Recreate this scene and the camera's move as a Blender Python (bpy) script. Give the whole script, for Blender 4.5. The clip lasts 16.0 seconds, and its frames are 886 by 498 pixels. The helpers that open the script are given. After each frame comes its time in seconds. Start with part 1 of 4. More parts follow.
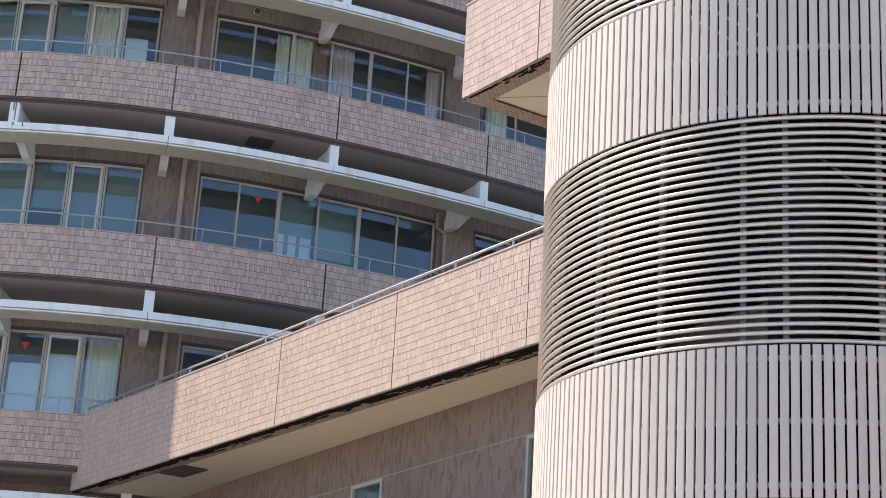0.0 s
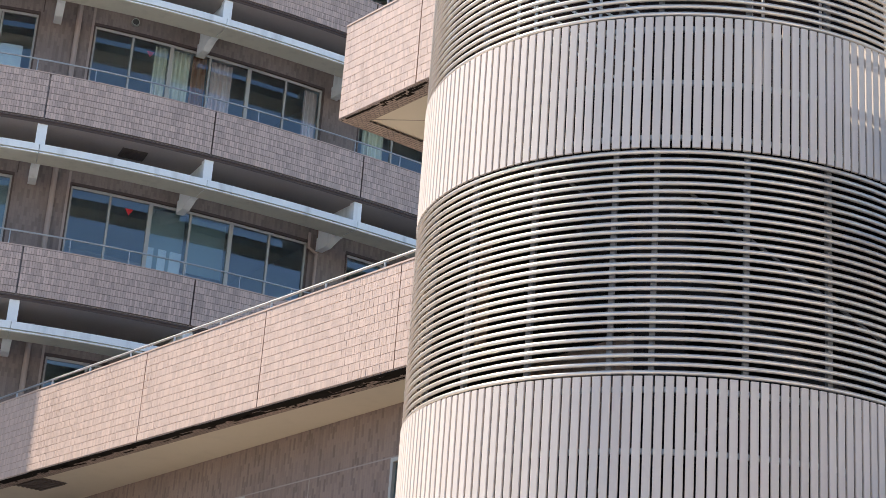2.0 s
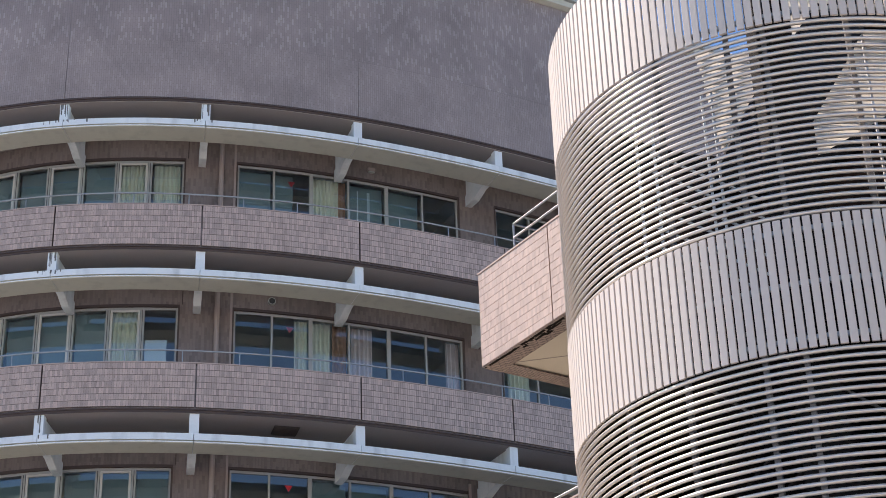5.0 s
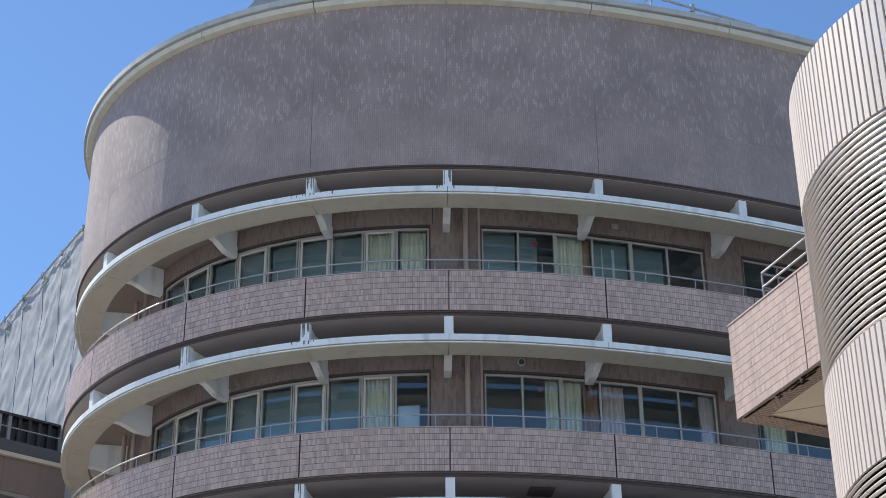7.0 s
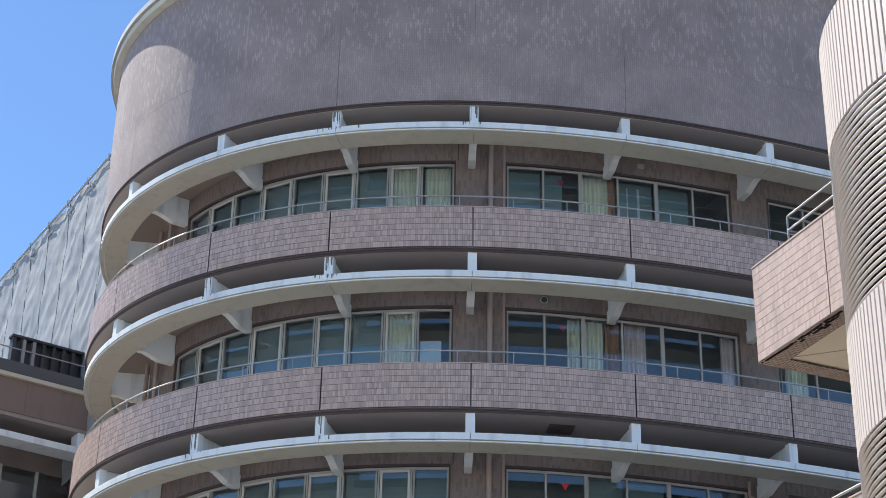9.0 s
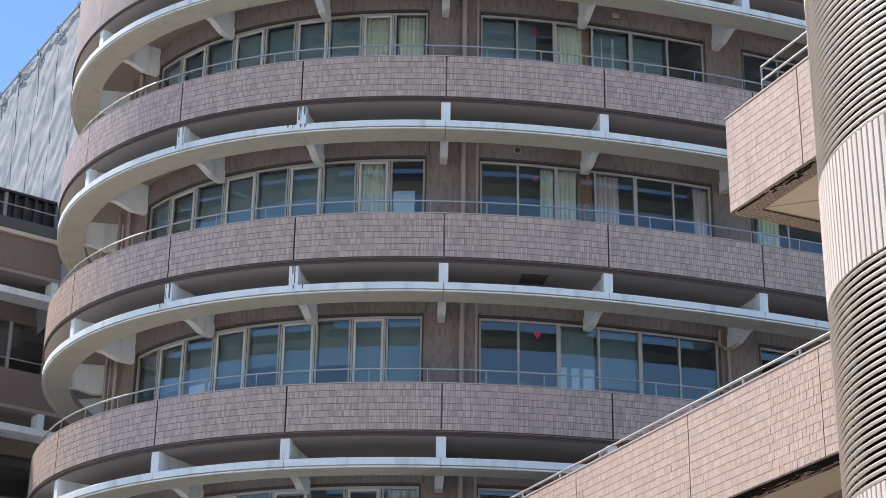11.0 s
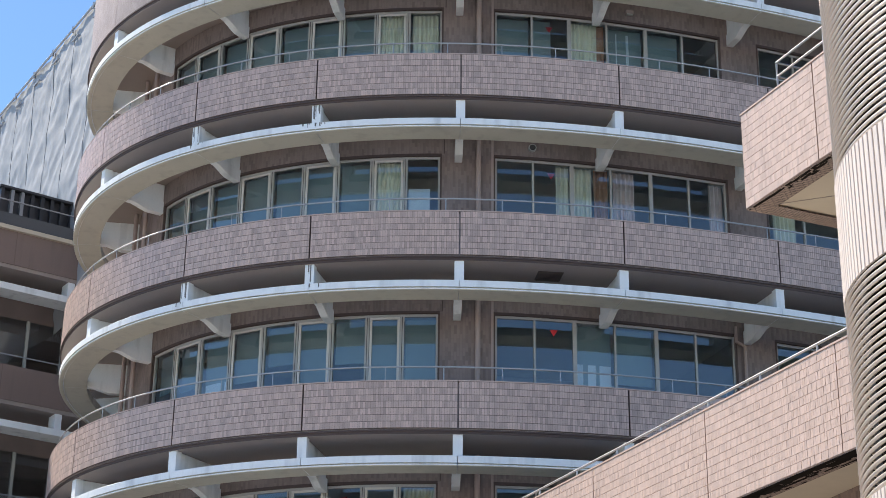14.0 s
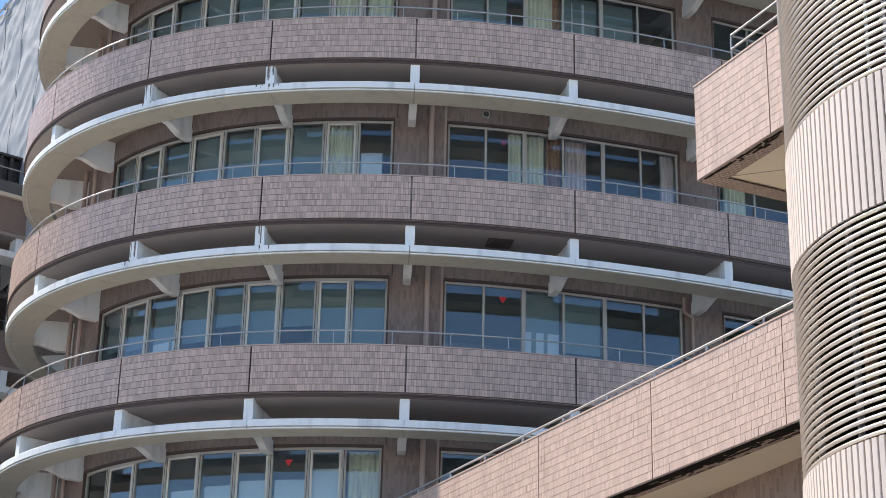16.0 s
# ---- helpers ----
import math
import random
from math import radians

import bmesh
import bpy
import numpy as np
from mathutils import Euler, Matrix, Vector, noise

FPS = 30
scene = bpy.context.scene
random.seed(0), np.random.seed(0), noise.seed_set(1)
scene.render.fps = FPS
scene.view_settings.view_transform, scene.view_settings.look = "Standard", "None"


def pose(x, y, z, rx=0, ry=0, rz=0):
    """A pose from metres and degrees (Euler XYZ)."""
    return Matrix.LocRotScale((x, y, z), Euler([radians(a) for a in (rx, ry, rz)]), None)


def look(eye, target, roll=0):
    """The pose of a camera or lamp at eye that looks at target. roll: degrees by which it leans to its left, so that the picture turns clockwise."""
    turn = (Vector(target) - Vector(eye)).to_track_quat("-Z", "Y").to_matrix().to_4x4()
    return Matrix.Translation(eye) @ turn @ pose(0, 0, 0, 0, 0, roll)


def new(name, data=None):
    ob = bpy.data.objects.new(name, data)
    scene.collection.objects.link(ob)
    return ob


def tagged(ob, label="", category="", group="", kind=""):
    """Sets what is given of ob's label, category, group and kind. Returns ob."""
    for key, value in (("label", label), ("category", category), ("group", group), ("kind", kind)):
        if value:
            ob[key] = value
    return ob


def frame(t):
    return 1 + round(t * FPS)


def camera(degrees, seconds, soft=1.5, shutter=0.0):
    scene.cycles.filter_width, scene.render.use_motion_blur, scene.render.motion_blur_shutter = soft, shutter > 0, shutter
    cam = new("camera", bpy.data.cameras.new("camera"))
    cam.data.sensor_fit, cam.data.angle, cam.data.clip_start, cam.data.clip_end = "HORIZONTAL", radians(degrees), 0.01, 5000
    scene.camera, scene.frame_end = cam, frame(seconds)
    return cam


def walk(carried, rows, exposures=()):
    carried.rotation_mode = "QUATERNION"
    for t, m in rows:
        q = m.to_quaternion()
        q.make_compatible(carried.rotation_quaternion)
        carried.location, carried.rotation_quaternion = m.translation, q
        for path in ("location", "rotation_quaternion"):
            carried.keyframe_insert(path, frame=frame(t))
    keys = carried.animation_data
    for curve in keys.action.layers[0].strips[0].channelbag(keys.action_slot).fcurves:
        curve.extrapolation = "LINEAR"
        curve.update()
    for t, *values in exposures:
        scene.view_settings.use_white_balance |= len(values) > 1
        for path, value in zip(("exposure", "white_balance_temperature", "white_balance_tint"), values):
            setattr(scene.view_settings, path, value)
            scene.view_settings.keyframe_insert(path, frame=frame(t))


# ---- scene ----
# ---------------------------------------------------------------- camera
EYE = 1.6
cam = camera(28.066, 16.0, soft=0.7)
# seconds, yaw (left positive), pitch, roll about the view axis: the camera turns where it stands
TURNS = [
    (0.0, -9.69, 19.03, -3.49), (0.5, -9.96, 17.89, -3.58), (1.0, -10.71, 17.62, -3.86), (1.5, -12.64, 18.77, -4.09),
    (2.0, -14.03, 20.02, -4.20), (2.5, -15.65, 21.67, -3.82), (3.0, -15.86, 24.84, -2.59), (3.5, -14.98, 27.76, -0.94),
    (4.0, -14.08, 27.87, 0.10), (4.5, -11.80, 27.41, 1.27), (5.0, -8.79, 27.75, 1.95), (5.2, -7.31, 28.12, 1.92),
    (7.3, 0.69, 29.84, 0.02), (7.5, 0.93, 29.24, -0.28), (8.0, 1.36, 28.09, -0.64), (8.5, 1.35, 27.72, -0.91),
    (9.0, 1.08, 27.75, -1.21), (9.5, 0.52, 27.05, -1.29), (10.0, -0.04, 25.27, -1.23), (10.2, -0.11, 24.54, -1.12),
    (12.3, 0.33, 22.42, -0.41), (12.5, 0.26, 22.71, -0.31), (13.0, 0.10, 23.20, -0.36), (13.5, 0.36, 23.08, -0.57),
    (14.0, 0.58, 22.85, -0.71), (14.5, 0.06, 22.79, -1.09), (15.0, -0.52, 22.54, -1.21), (15.5, -0.79, 22.22, -1.40),
    (16.0, -1.16, 21.75, -1.37),
]
walk(cam, [(t, pose(0, 0, EYE, 90 + p, 0, y) @ pose(0, 0, 0, 0, 0, -r)) for t, y, p, r in TURNS],
     [(0.0, 1.15, 6450, 10), (1.0, 1.17, 6450, 10), (2.0, 1.18, 6450, 10), (3.0, 1.04, 6450, 12), (4.0, 0.94, 6400, 14), (5.2, 0.97, 6350, 13), (7.3, 0.72, 6000, 8), (7.5, 0.74, 6000, 8), (8.5, 0.90, 6000, 8),
      (9.5, 0.82, 6050, 9), (10.2, 0.90, 6200, 10), (12.3, 1.06, 6200, 9), (14.0, 1.05, 6200, 9), (16.0, 1.06, 6300, 10)])

# ---------------------------------------------------------------- light
SUN_AZ, SUN_EL = radians(-53.2), radians(52)
sun_from = Vector((math.sin(SUN_AZ) * math.cos(SUN_EL), math.cos(SUN_AZ) * math.cos(SUN_EL), math.sin(SUN_EL)))
world = bpy.data.worlds.new("sky")
scene.world = world
world.use_nodes = True
wn = world.node_tree.nodes
sky = wn.new("ShaderNodeTexSky")
sky.sky_type, sky.sun_disc = "NISHITA", False
sky.sun_elevation, sky.sun_rotation = SUN_EL, SUN_AZ
sky.air_density, sky.dust_density, sky.ozone_density = 1.0, 0.05, 5.0
wn["Background"].inputs["Strength"].default_value = 0.095
world.node_tree.links.new(sky.outputs[0], wn["Background"].inputs["Color"])
sun = new("sun", bpy.data.lights.new("sun", "SUN"))
sun.data.energy, sun.data.angle, sun.data.color = 4.0, radians(0.5), (1.0, 0.88, 0.735)
sun.matrix_world = look(sun_from * 90, (0, 0, 0))


# ---------------------------------------------------------------- materials
def mat(name, col, rough=0.6, metal=0.0, var=0.12, scale=6.0, bump=0.15, fine=60.0, stretch=(1, 1, 1), island=0.0, obrand=0.0, stain=0.0, spec=0.5):
    """A painted, tiled or concrete surface with mottling at two scales, optional vertical staining and piece-to-piece variation."""
    m = bpy.data.materials.new(name)
    m.use_nodes = True
    nt = m.node_tree
    n, l = nt.nodes, nt.links
    b = n["Principled BSDF"]
    b.inputs["Roughness"].default_value, b.inputs["Metallic"].default_value = rough, metal
    b.inputs["Specular IOR Level"].default_value = spec
    tc = n.new("ShaderNodeTexCoord")
    mp = n.new("ShaderNodeMapping")
    mp.inputs["Scale"].default_value = stretch
    l.new(tc.outputs["Object"], mp.inputs[0])
    big, small = n.new("ShaderNodeTexNoise"), n.new("ShaderNodeTexNoise")
    for t, s in ((big, scale / 6), (small, fine)):
        t.inputs["Scale"].default_value, t.inputs["Detail"].default_value = s, 4
        l.new(mp.outputs[0], t.inputs["Vector"])

    def math_node(op, a, bb):
        k = n.new("ShaderNodeMath")
        k.operation = op
        for i, q in enumerate((a, bb)):
            if isinstance(q, (int, float)):
                k.inputs[i].default_value = q
            else:
                l.new(q, k.inputs[i])
        return k.outputs[0]
    f = math_node("ADD", math_node("MULTIPLY", big.outputs[0], 1.2 * var), math_node("MULTIPLY", small.outputs[0], 0.8 * var))
    f = math_node("ADD", f, 1 - var)
    if island:
        g = n.new("ShaderNodeNewGeometry")
        f = math_node("MULTIPLY", f, math_node("ADD", math_node("MULTIPLY", g.outputs["Random Per Island"], 2 * island), 1 - island))
    if obrand:
        g = n.new("ShaderNodeObjectInfo")
        f = math_node("MULTIPLY", f, math_node("ADD", math_node("MULTIPLY", g.outputs["Random"], 2 * obrand), 1 - obrand))
    if stain:
        st = n.new("ShaderNodeTexNoise")
        ms = n.new("ShaderNodeMapping")
        ms.inputs["Scale"].default_value = (2.2, 2.2, 0.25)
        l.new(tc.outputs["Object"], ms.inputs[0])
        l.new(ms.outputs[0], st.inputs["Vector"])
        st.inputs["Scale"].default_value, st.inputs["Detail"].default_value = 1.6, 6
        cr = n.new("ShaderNodeMapRange")
        cr.inputs[1].default_value, cr.inputs[2].default_value = 0.52, 0.75
        cr.inputs[3].default_value, cr.inputs[4].default_value = 1.0, 1 - stain
        l.new(st.outputs[0], cr.inputs[0])
        f = math_node("MULTIPLY", f, cr.outputs[0])
    mx = n.new("ShaderNodeMix")
    mx.data_type, mx.blend_type = "RGBA", "MULTIPLY"
    mx.inputs[0].default_value = 1.0
    mx.inputs[6].default_value = (*col, 1)
    cc = n.new("ShaderNodeCombineColor")
    for i in range(3):
        l.new(f, cc.inputs[i])
    l.new(cc.outputs[0], mx.inputs[7])
    l.new(mx.outputs[2], b.inputs["Base Color"])
    if bump:
        bp = n.new("ShaderNodeBump")
        bp.inputs["Strength"].default_value, bp.inputs["Distance"].default_value = bump, 0.01
        l.new(small.outputs[0], bp.inputs["Height"])
        l.new(bp.outputs[0], b.inputs["Normal"])
    return m


def tile_mat(name, c1, c2, mortar, w=0.075, h=0.15, rough=0.45, bias=0.0, shift=0.5, relief=0.6):
    """Upright ceramic tiles laid over a surface with u, v in metres."""
    m = bpy.data.materials.new(name)
    m.use_nodes = True
    n, l = m.node_tree.nodes, m.node_tree.links
    b = n["Principled BSDF"]
    b.inputs["Roughness"].default_value = rough
    uv = n.new("ShaderNodeUVMap")
    sep, com = n.new("ShaderNodeSeparateXYZ"), n.new("ShaderNodeCombineXYZ")
    l.new(uv.outputs[0], sep.inputs[0])
    l.new(sep.outputs[1], com.inputs[0])
    l.new(sep.outputs[0], com.inputs[1])
    br = n.new("ShaderNodeTexBrick")
    br.offset = shift
    l.new(com.outputs[0], br.inputs["Vector"])
    for k, v in (("Color1", (*c1, 1)), ("Color2", (*c2, 1)), ("Mortar", (*mortar, 1))):
        br.inputs[k].default_value = v
    for k, v in (("Scale", 1.0), ("Mortar Size", 0.005), ("Mortar Smooth", 0.1), ("Bias", bias), ("Brick Width", h), ("Row Height", w)):
        br.inputs[k].default_value = v
    no = n.new("ShaderNodeTexNoise")
    no.inputs["Scale"].default_value, no.inputs["Detail"].default_value = 0.9, 5
    tc = n.new("ShaderNodeTexCoord")
    l.new(tc.outputs["Object"], no.inputs["Vector"])
    mr = n.new("ShaderNodeMapRange")
    mr.inputs[1].default_value, mr.inputs[2].default_value, mr.inputs[3].default_value, mr.inputs[4].default_value = 0.3, 0.7, 0.82, 1.12
    l.new(no.outputs[0], mr.inputs[0])
    mx = n.new("ShaderNodeMix")
    mx.data_type, mx.blend_type = "RGBA", "MULTIPLY"
    mx.inputs[0].default_value = 1
    l.new(br.outputs["Color"], mx.inputs[6])
    l.new(mr.outputs[0], mx.inputs[7])
    l.new(mx.outputs[2], b.inputs["Base Color"])
    bp = n.new("ShaderNodeBump")
    bp.inputs["Strength"].default_value, bp.inputs["Distance"].default_value, bp.invert = relief, 0.006, True
    l.new(br.outputs["Fac"], bp.inputs["Height"])
    l.new(bp.outputs[0], b.inputs["Normal"])
    return m


def glass_mat(name, tint, refl=1.0):
    """A window pane: clear tinted body, mirror reflection by Fresnel."""
    m = bpy.data.materials.new(name)
    m.use_nodes = True
    n, l = m.node_tree.nodes, m.node_tree.links
    n.remove(n["Principled BSDF"])
    tr, gl, mix, fr = n.new("ShaderNodeBsdfTransparent"), n.new("ShaderNodeBsdfGlossy"), n.new("ShaderNodeMixShader"), n.new("ShaderNodeFresnel")
    tr.inputs[0].default_value = (*tint, 1)
    gl.inputs["Roughness"].default_value = 0.0
    gl.inputs[0].default_value = (refl, refl, refl, 1)
    fr.inputs[0].default_value = 2.2
    l.new(fr.outputs[0], mix.inputs[0])
    l.new(tr.outputs[0], mix.inputs[1])
    l.new(gl.outputs[0], mix.inputs[2])
    l.new(mix.outputs[0], n["Material Output"].inputs[0])
    return m


M_TILE = mat("salmon_tile", (0.54, 0.408, 0.345), 0.42, var=0.12, scale=3, fine=35, island=0.19, stain=0.12)
M_TILE_T = mat("terrace_tile", (0.535, 0.398, 0.325), 0.45, var=0.10, scale=3, fine=35, island=0.11, stain=0.10)
M_TILE_PIECE = mat("terrace_tile_piece", (0.535, 0.398, 0.325), 0.45, var=0.10, scale=3, fine=35, obrand=0.11, stain=0.10)
M_GROUT_T = mat("terrace_grout", (0.37, 0.265, 0.21), 0.8, var=0.15)
M_GROUT = mat("grout", (0.19, 0.14, 0.12), 0.8, var=0.15)
M_CROWN = tile_mat("brown_tile", (0.36, 0.288, 0.264), (0.45, 0.37, 0.342), (0.285, 0.226, 0.206), 0.05, 0.15, 0.62, bias=-0.45, relief=0.3)
M_CROWN_TOP = tile_mat("flecked_brown_tile", (0.345, 0.275, 0.254), (0.64, 0.55, 0.505), (0.285, 0.227, 0.208), 0.055, 0.17, 0.6, bias=-0.62, relief=0.45)
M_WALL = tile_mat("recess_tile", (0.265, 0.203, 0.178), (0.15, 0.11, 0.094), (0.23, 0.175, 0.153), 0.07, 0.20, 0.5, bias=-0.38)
M_WALL_LOW = tile_mat("lower_wall_tile", (0.27, 0.19, 0.15), (0.09, 0.062, 0.05), (0.24, 0.168, 0.135), 0.06, 0.19, 0.55, bias=-0.45)
M_WHITE = mat("painted_concrete", (0.87, 0.89, 0.88), 0.6, var=0.12, scale=7, fine=25, stain=0.26)
M_SOFFIT = mat("cream_soffit", (0.59, 0.515, 0.40), 0.7, var=0.07, scale=3, fine=20, stain=0.05)
M_SLAB = mat("slab_soffit", (0.35, 0.295, 0.258), 0.75, var=0.15, scale=4, fine=20)
M_LIP = mat("brown_lip", (0.085, 0.056, 0.046), 0.6, var=0.2)
M_STAINED = tile_mat("stained_underside_tile", (0.36, 0.27, 0.22), (0.27, 0.20, 0.165), (0.05, 0.04, 0.035), 0.05, 0.10, 0.6)
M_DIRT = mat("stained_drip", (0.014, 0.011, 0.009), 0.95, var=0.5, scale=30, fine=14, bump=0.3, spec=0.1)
M_STREAK = mat("water_streak", (0.17, 0.16, 0.15), 0.9, var=0.4, scale=20, fine=30)
M_FRAME = mat("window_frame", (0.46, 0.45, 0.415), 0.45, 0.15, var=0.08)
M_SASH = mat("pale_sash", (0.66, 0.64, 0.58), 0.45, 0.1, var=0.08)
M_DARKFRAME = mat("dark_frame", (0.05, 0.045, 0.04), 0.5, var=0.1)
M_GLASS = glass_mat("pane_glass", (0.85, 0.945, 0.97))
# weathered cream; the ledges' underside shade is put into this darker tone
M_LEDGE = mat("weathered_shaded_underside", (0.64, 0.615, 0.515), 0.7, var=0.12, scale=5, fine=25, stain=0.15)
M_STEEL = mat("galvanised_rail", (0.42, 0.435, 0.45), 0.48, 0.4, var=0.12)
M_RAIL = mat("dull_rail", (0.34, 0.345, 0.35), 0.5, 0.4, var=0.15)
M_PIPE = mat("drain_pipe", (0.40, 0.31, 0.27), 0.5, var=0.1)
M_SCREEN = mat("slat_paint", (0.635, 0.55, 0.485), 0.5, var=0.06, scale=3, fine=30, obrand=0.05, stain=0.08)
M_TUBE = mat("aluminium_tube", (0.72, 0.64, 0.565), 0.28, 0.55, var=0.08, fine=40)
M_DARKSTEEL = mat("dark_steel", (0.055, 0.055, 0.06), 0.5, 0.3, var=0.2)
# stairwell shade is put into the colours of M_INNER, M_BROWN and M_STAIR
M_INNER = mat("stairwell_shade", (0.022, 0.019, 0.018), 0.9, var=0.2, spec=0.1)
M_POST = mat("grey_post", (0.19, 0.187, 0.19), 0.5, 0.2, var=0.2)
M_BROWN = mat("shaded_brown_panel", (0.055, 0.036, 0.029), 0.9, var=0.2, spec=0.15)
M_STAIR = mat("shaded_stair_plate", (0.024, 0.022, 0.022), 0.8, 0.0, var=0.2, scale=4, spec=0.1)
M_RIB = mat("pale_ribbed_panel", (0.82, 0.77, 0.71), 0.6, var=0.1, scale=4)
M_CORRUGATED = mat("corrugated_sheet", (0.80, 0.75, 0.69), 0.5, var=0.08, scale=4)
nt_ = M_CORRUGATED.node_tree
tl_, mx_ = nt_.nodes.new("ShaderNodeBsdfTranslucent"), nt_.nodes.new("ShaderNodeMixShader")
tl_.inputs[0].default_value = (0.86, 0.82, 0.76, 1)
mx_.inputs[0].default_value = 0.6
nt_.links.new(nt_.nodes["Principled BSDF"].outputs[0], mx_.inputs[1])
nt_.links.new(tl_.outputs[0], mx_.inputs[2])
nt_.links.new(mx_.outputs[0], nt_.nodes["Material Output"].inputs[0])
M_ROOM = mat("room_plaster", (0.60, 0.66, 0.65), 0.8, var=0.1)
M_CEIL = mat("room_ceiling_white", (0.82, 0.85, 0.84), 0.8, var=0.05)
M_TEAL = mat("teal_pane_backing", (0.16, 0.27, 0.28), 0.5, var=0.1)
M_EDGE = mat("dark_roof_edge", (0.10, 0.10, 0.105), 0.8, var=0.25)
M_CURTAIN = mat("cream_curtain", (0.90, 0.85, 0.70), 0.9, var=0.12, stretch=(1, 1, 0.2))
M_PINK = mat("pink_curtain", (0.84, 0.68, 0.64), 0.9, var=0.12, stretch=(1, 1, 0.2))
M_OCHRE = mat("ochre_curtain", (0.50, 0.27, 0.17), 0.9, var=0.15)
M_BLIND = mat("roller_blind", (0.82, 0.86, 0.88), 0.8, var=0.06)
M_TEAL_SHEET = mat("grey_teal_pane_sheet", (0.27, 0.345, 0.35), 0.85, var=0.15, scale=5, fine=14, stretch=(1, 1, 0.3))
M_RED = mat("red_mark", (0.65, 0.03, 0.04), 0.5, var=0.05)
M_CORNICE = mat("grey_cornice", (0.52, 0.53, 0.52), 0.8, var=0.15, stain=0.2)
M_SHEET = mat("scaffold_sheet", (0.33, 0.342, 0.35), 0.6, var=0.10, scale=5, fine=12, bump=0.4)
M_SEAM = mat("laced_seam", (0.29, 0.30, 0.31), 0.8, var=0.2)
M_WING = mat("brown_wing_tile", (0.225, 0.163, 0.137), 0.55, var=0.14, scale=4, fine=30, stain=0.15)
M_ROOF = mat("roof_concrete", (0.30, 0.29, 0.27), 0.85, var=0.2)
M_VENT = mat("vent_louvre", (0.09, 0.07, 0.06), 0.7, var=0.2)
M_ASPHALT = mat("asphalt", (0.06, 0.06, 0.06), 0.9, var=0.3, scale=6, fine=40)
M_BOUNCE = mat("pale_bounce_render", (0.82, 0.78, 0.72), 0.85, var=0.1, scale=3, fine=20, stain=0.1)
M_APRON = mat("grey_bounce_paving", (0.18, 0.17, 0.158), 0.9, var=0.12, scale=6, fine=40)
M_GROUND = mat("paving", (0.30, 0.295, 0.285), 0.9, var=0.3, scale=6, fine=40)


# ---------------------------------------------------------------- helpers
def mesh_from(name, verts, faces, uvs=None):
    me = bpy.data.meshes.new(name)
    me.from_pydata([tuple(v) for v in verts], [], faces)
    if uvs is not None:
        lay = me.uv_layers.new(name="UVMap")
        vi = np.zeros(len(me.loops), dtype=np.int32)
        me.loops.foreach_get("vertex_index", vi)
        lay.data.foreach_set("uv", np.asarray(uvs, dtype=np.float32)[vi].ravel())
    me.update()
    return me


def thing(name, loc, label, category, group="", kind=""):
    ob = new(name)
    ob.location = loc
    ob.empty_display_size = 0.2
    return tagged(ob, label, category, group, kind)


def part(name, data, material, parent, label="", smooth=False, kind=""):
    """A mesh in world coordinates, as ONE object under a thing or part (or at top level with parent None)."""
    if isinstance(data, bmesh.types.BMesh):
        me = bpy.data.meshes.new(name)
        data.to_mesh(me)
        data.free()
        data = me
    if not data.materials:
        data.materials.append(material)
    if smooth:
        data.polygons.foreach_set("use_smooth", [True] * len(data.polygons))
    ob = new(name, data)
    if parent is not None:
        ob.parent = parent
        if parent.type == "EMPTY":
            ob.matrix_parent_inverse = Matrix.Translation(-parent.location)
    return tagged(ob, label, kind=kind)


def boxes_mesh(name, items):
    """items: (origin, ax, ay, az): oriented boxes spanned by three vectors from a corner."""
    v, f = [], []
    for o, a, b, c in items:
        o, a, b, c = Vector(o), Vector(a), Vector(b), Vector(c)
        k = len(v)
        v += [o, o + a, o + a + b, o + b, o + c, o + a + c, o + a + b + c, o + b + c]
        q = [(0, 3, 2, 1), (4, 5, 6, 7), (0, 1, 5, 4), (1, 2, 6, 5), (2, 3, 7, 6), (3, 0, 4, 7)]
        if a.cross(b).dot(c) < 0:
            q = [t[::-1] for t in q]
        f += [tuple(k + i for i in t) for t in q]
    return mesh_from(name, v, f)


def pane_mesh(name, o, a, b, c):
    """A glass pane with its outer face and its four edges; b points outwards."""
    o, a, b, c = Vector(o), Vector(a), Vector(b), Vector(c)
    v = [o, o + a, o + a + c, o + c, o + b, o + a + b, o + a + b + c, o + b + c]
    f = [(4, 5, 6, 7), (0, 1, 5, 4), (1, 2, 6, 5), (2, 3, 7, 6), (3, 0, 4, 7)]
    if a.cross(c).dot(b) < 0:
        f = [t[::-1] for t in f]
    return mesh_from(name, v, f)


def bar(p, q, r=0.02, n=8):
    """A round bar from p to q as verts and faces."""
    p, q = Vector(p), Vector(q)
    d = (q - p).normalized()
    a = d.orthogonal().normalized()
    b = d.cross(a)
    v = [e + (a * math.cos(2 * math.pi * i / n) + b * math.sin(2 * math.pi * i / n)) * r for e in (p, q) for i in range(n)]
    f = [(i, (i + 1) % n, n + (i + 1) % n, n + i) for i in range(n)] + [tuple(range(n - 1, -1, -1)), tuple(range(n, 2 * n))]
    return v, f


def bars_mesh(name, segs, r=0.02, n=8):
    v, f = [], []
    for p, q in segs:
        a, b = bar(p, q, r, n)
        f += [tuple(len(v) + i for i in t) for t in b]
        v += a
    return mesh_from(name, v, f)


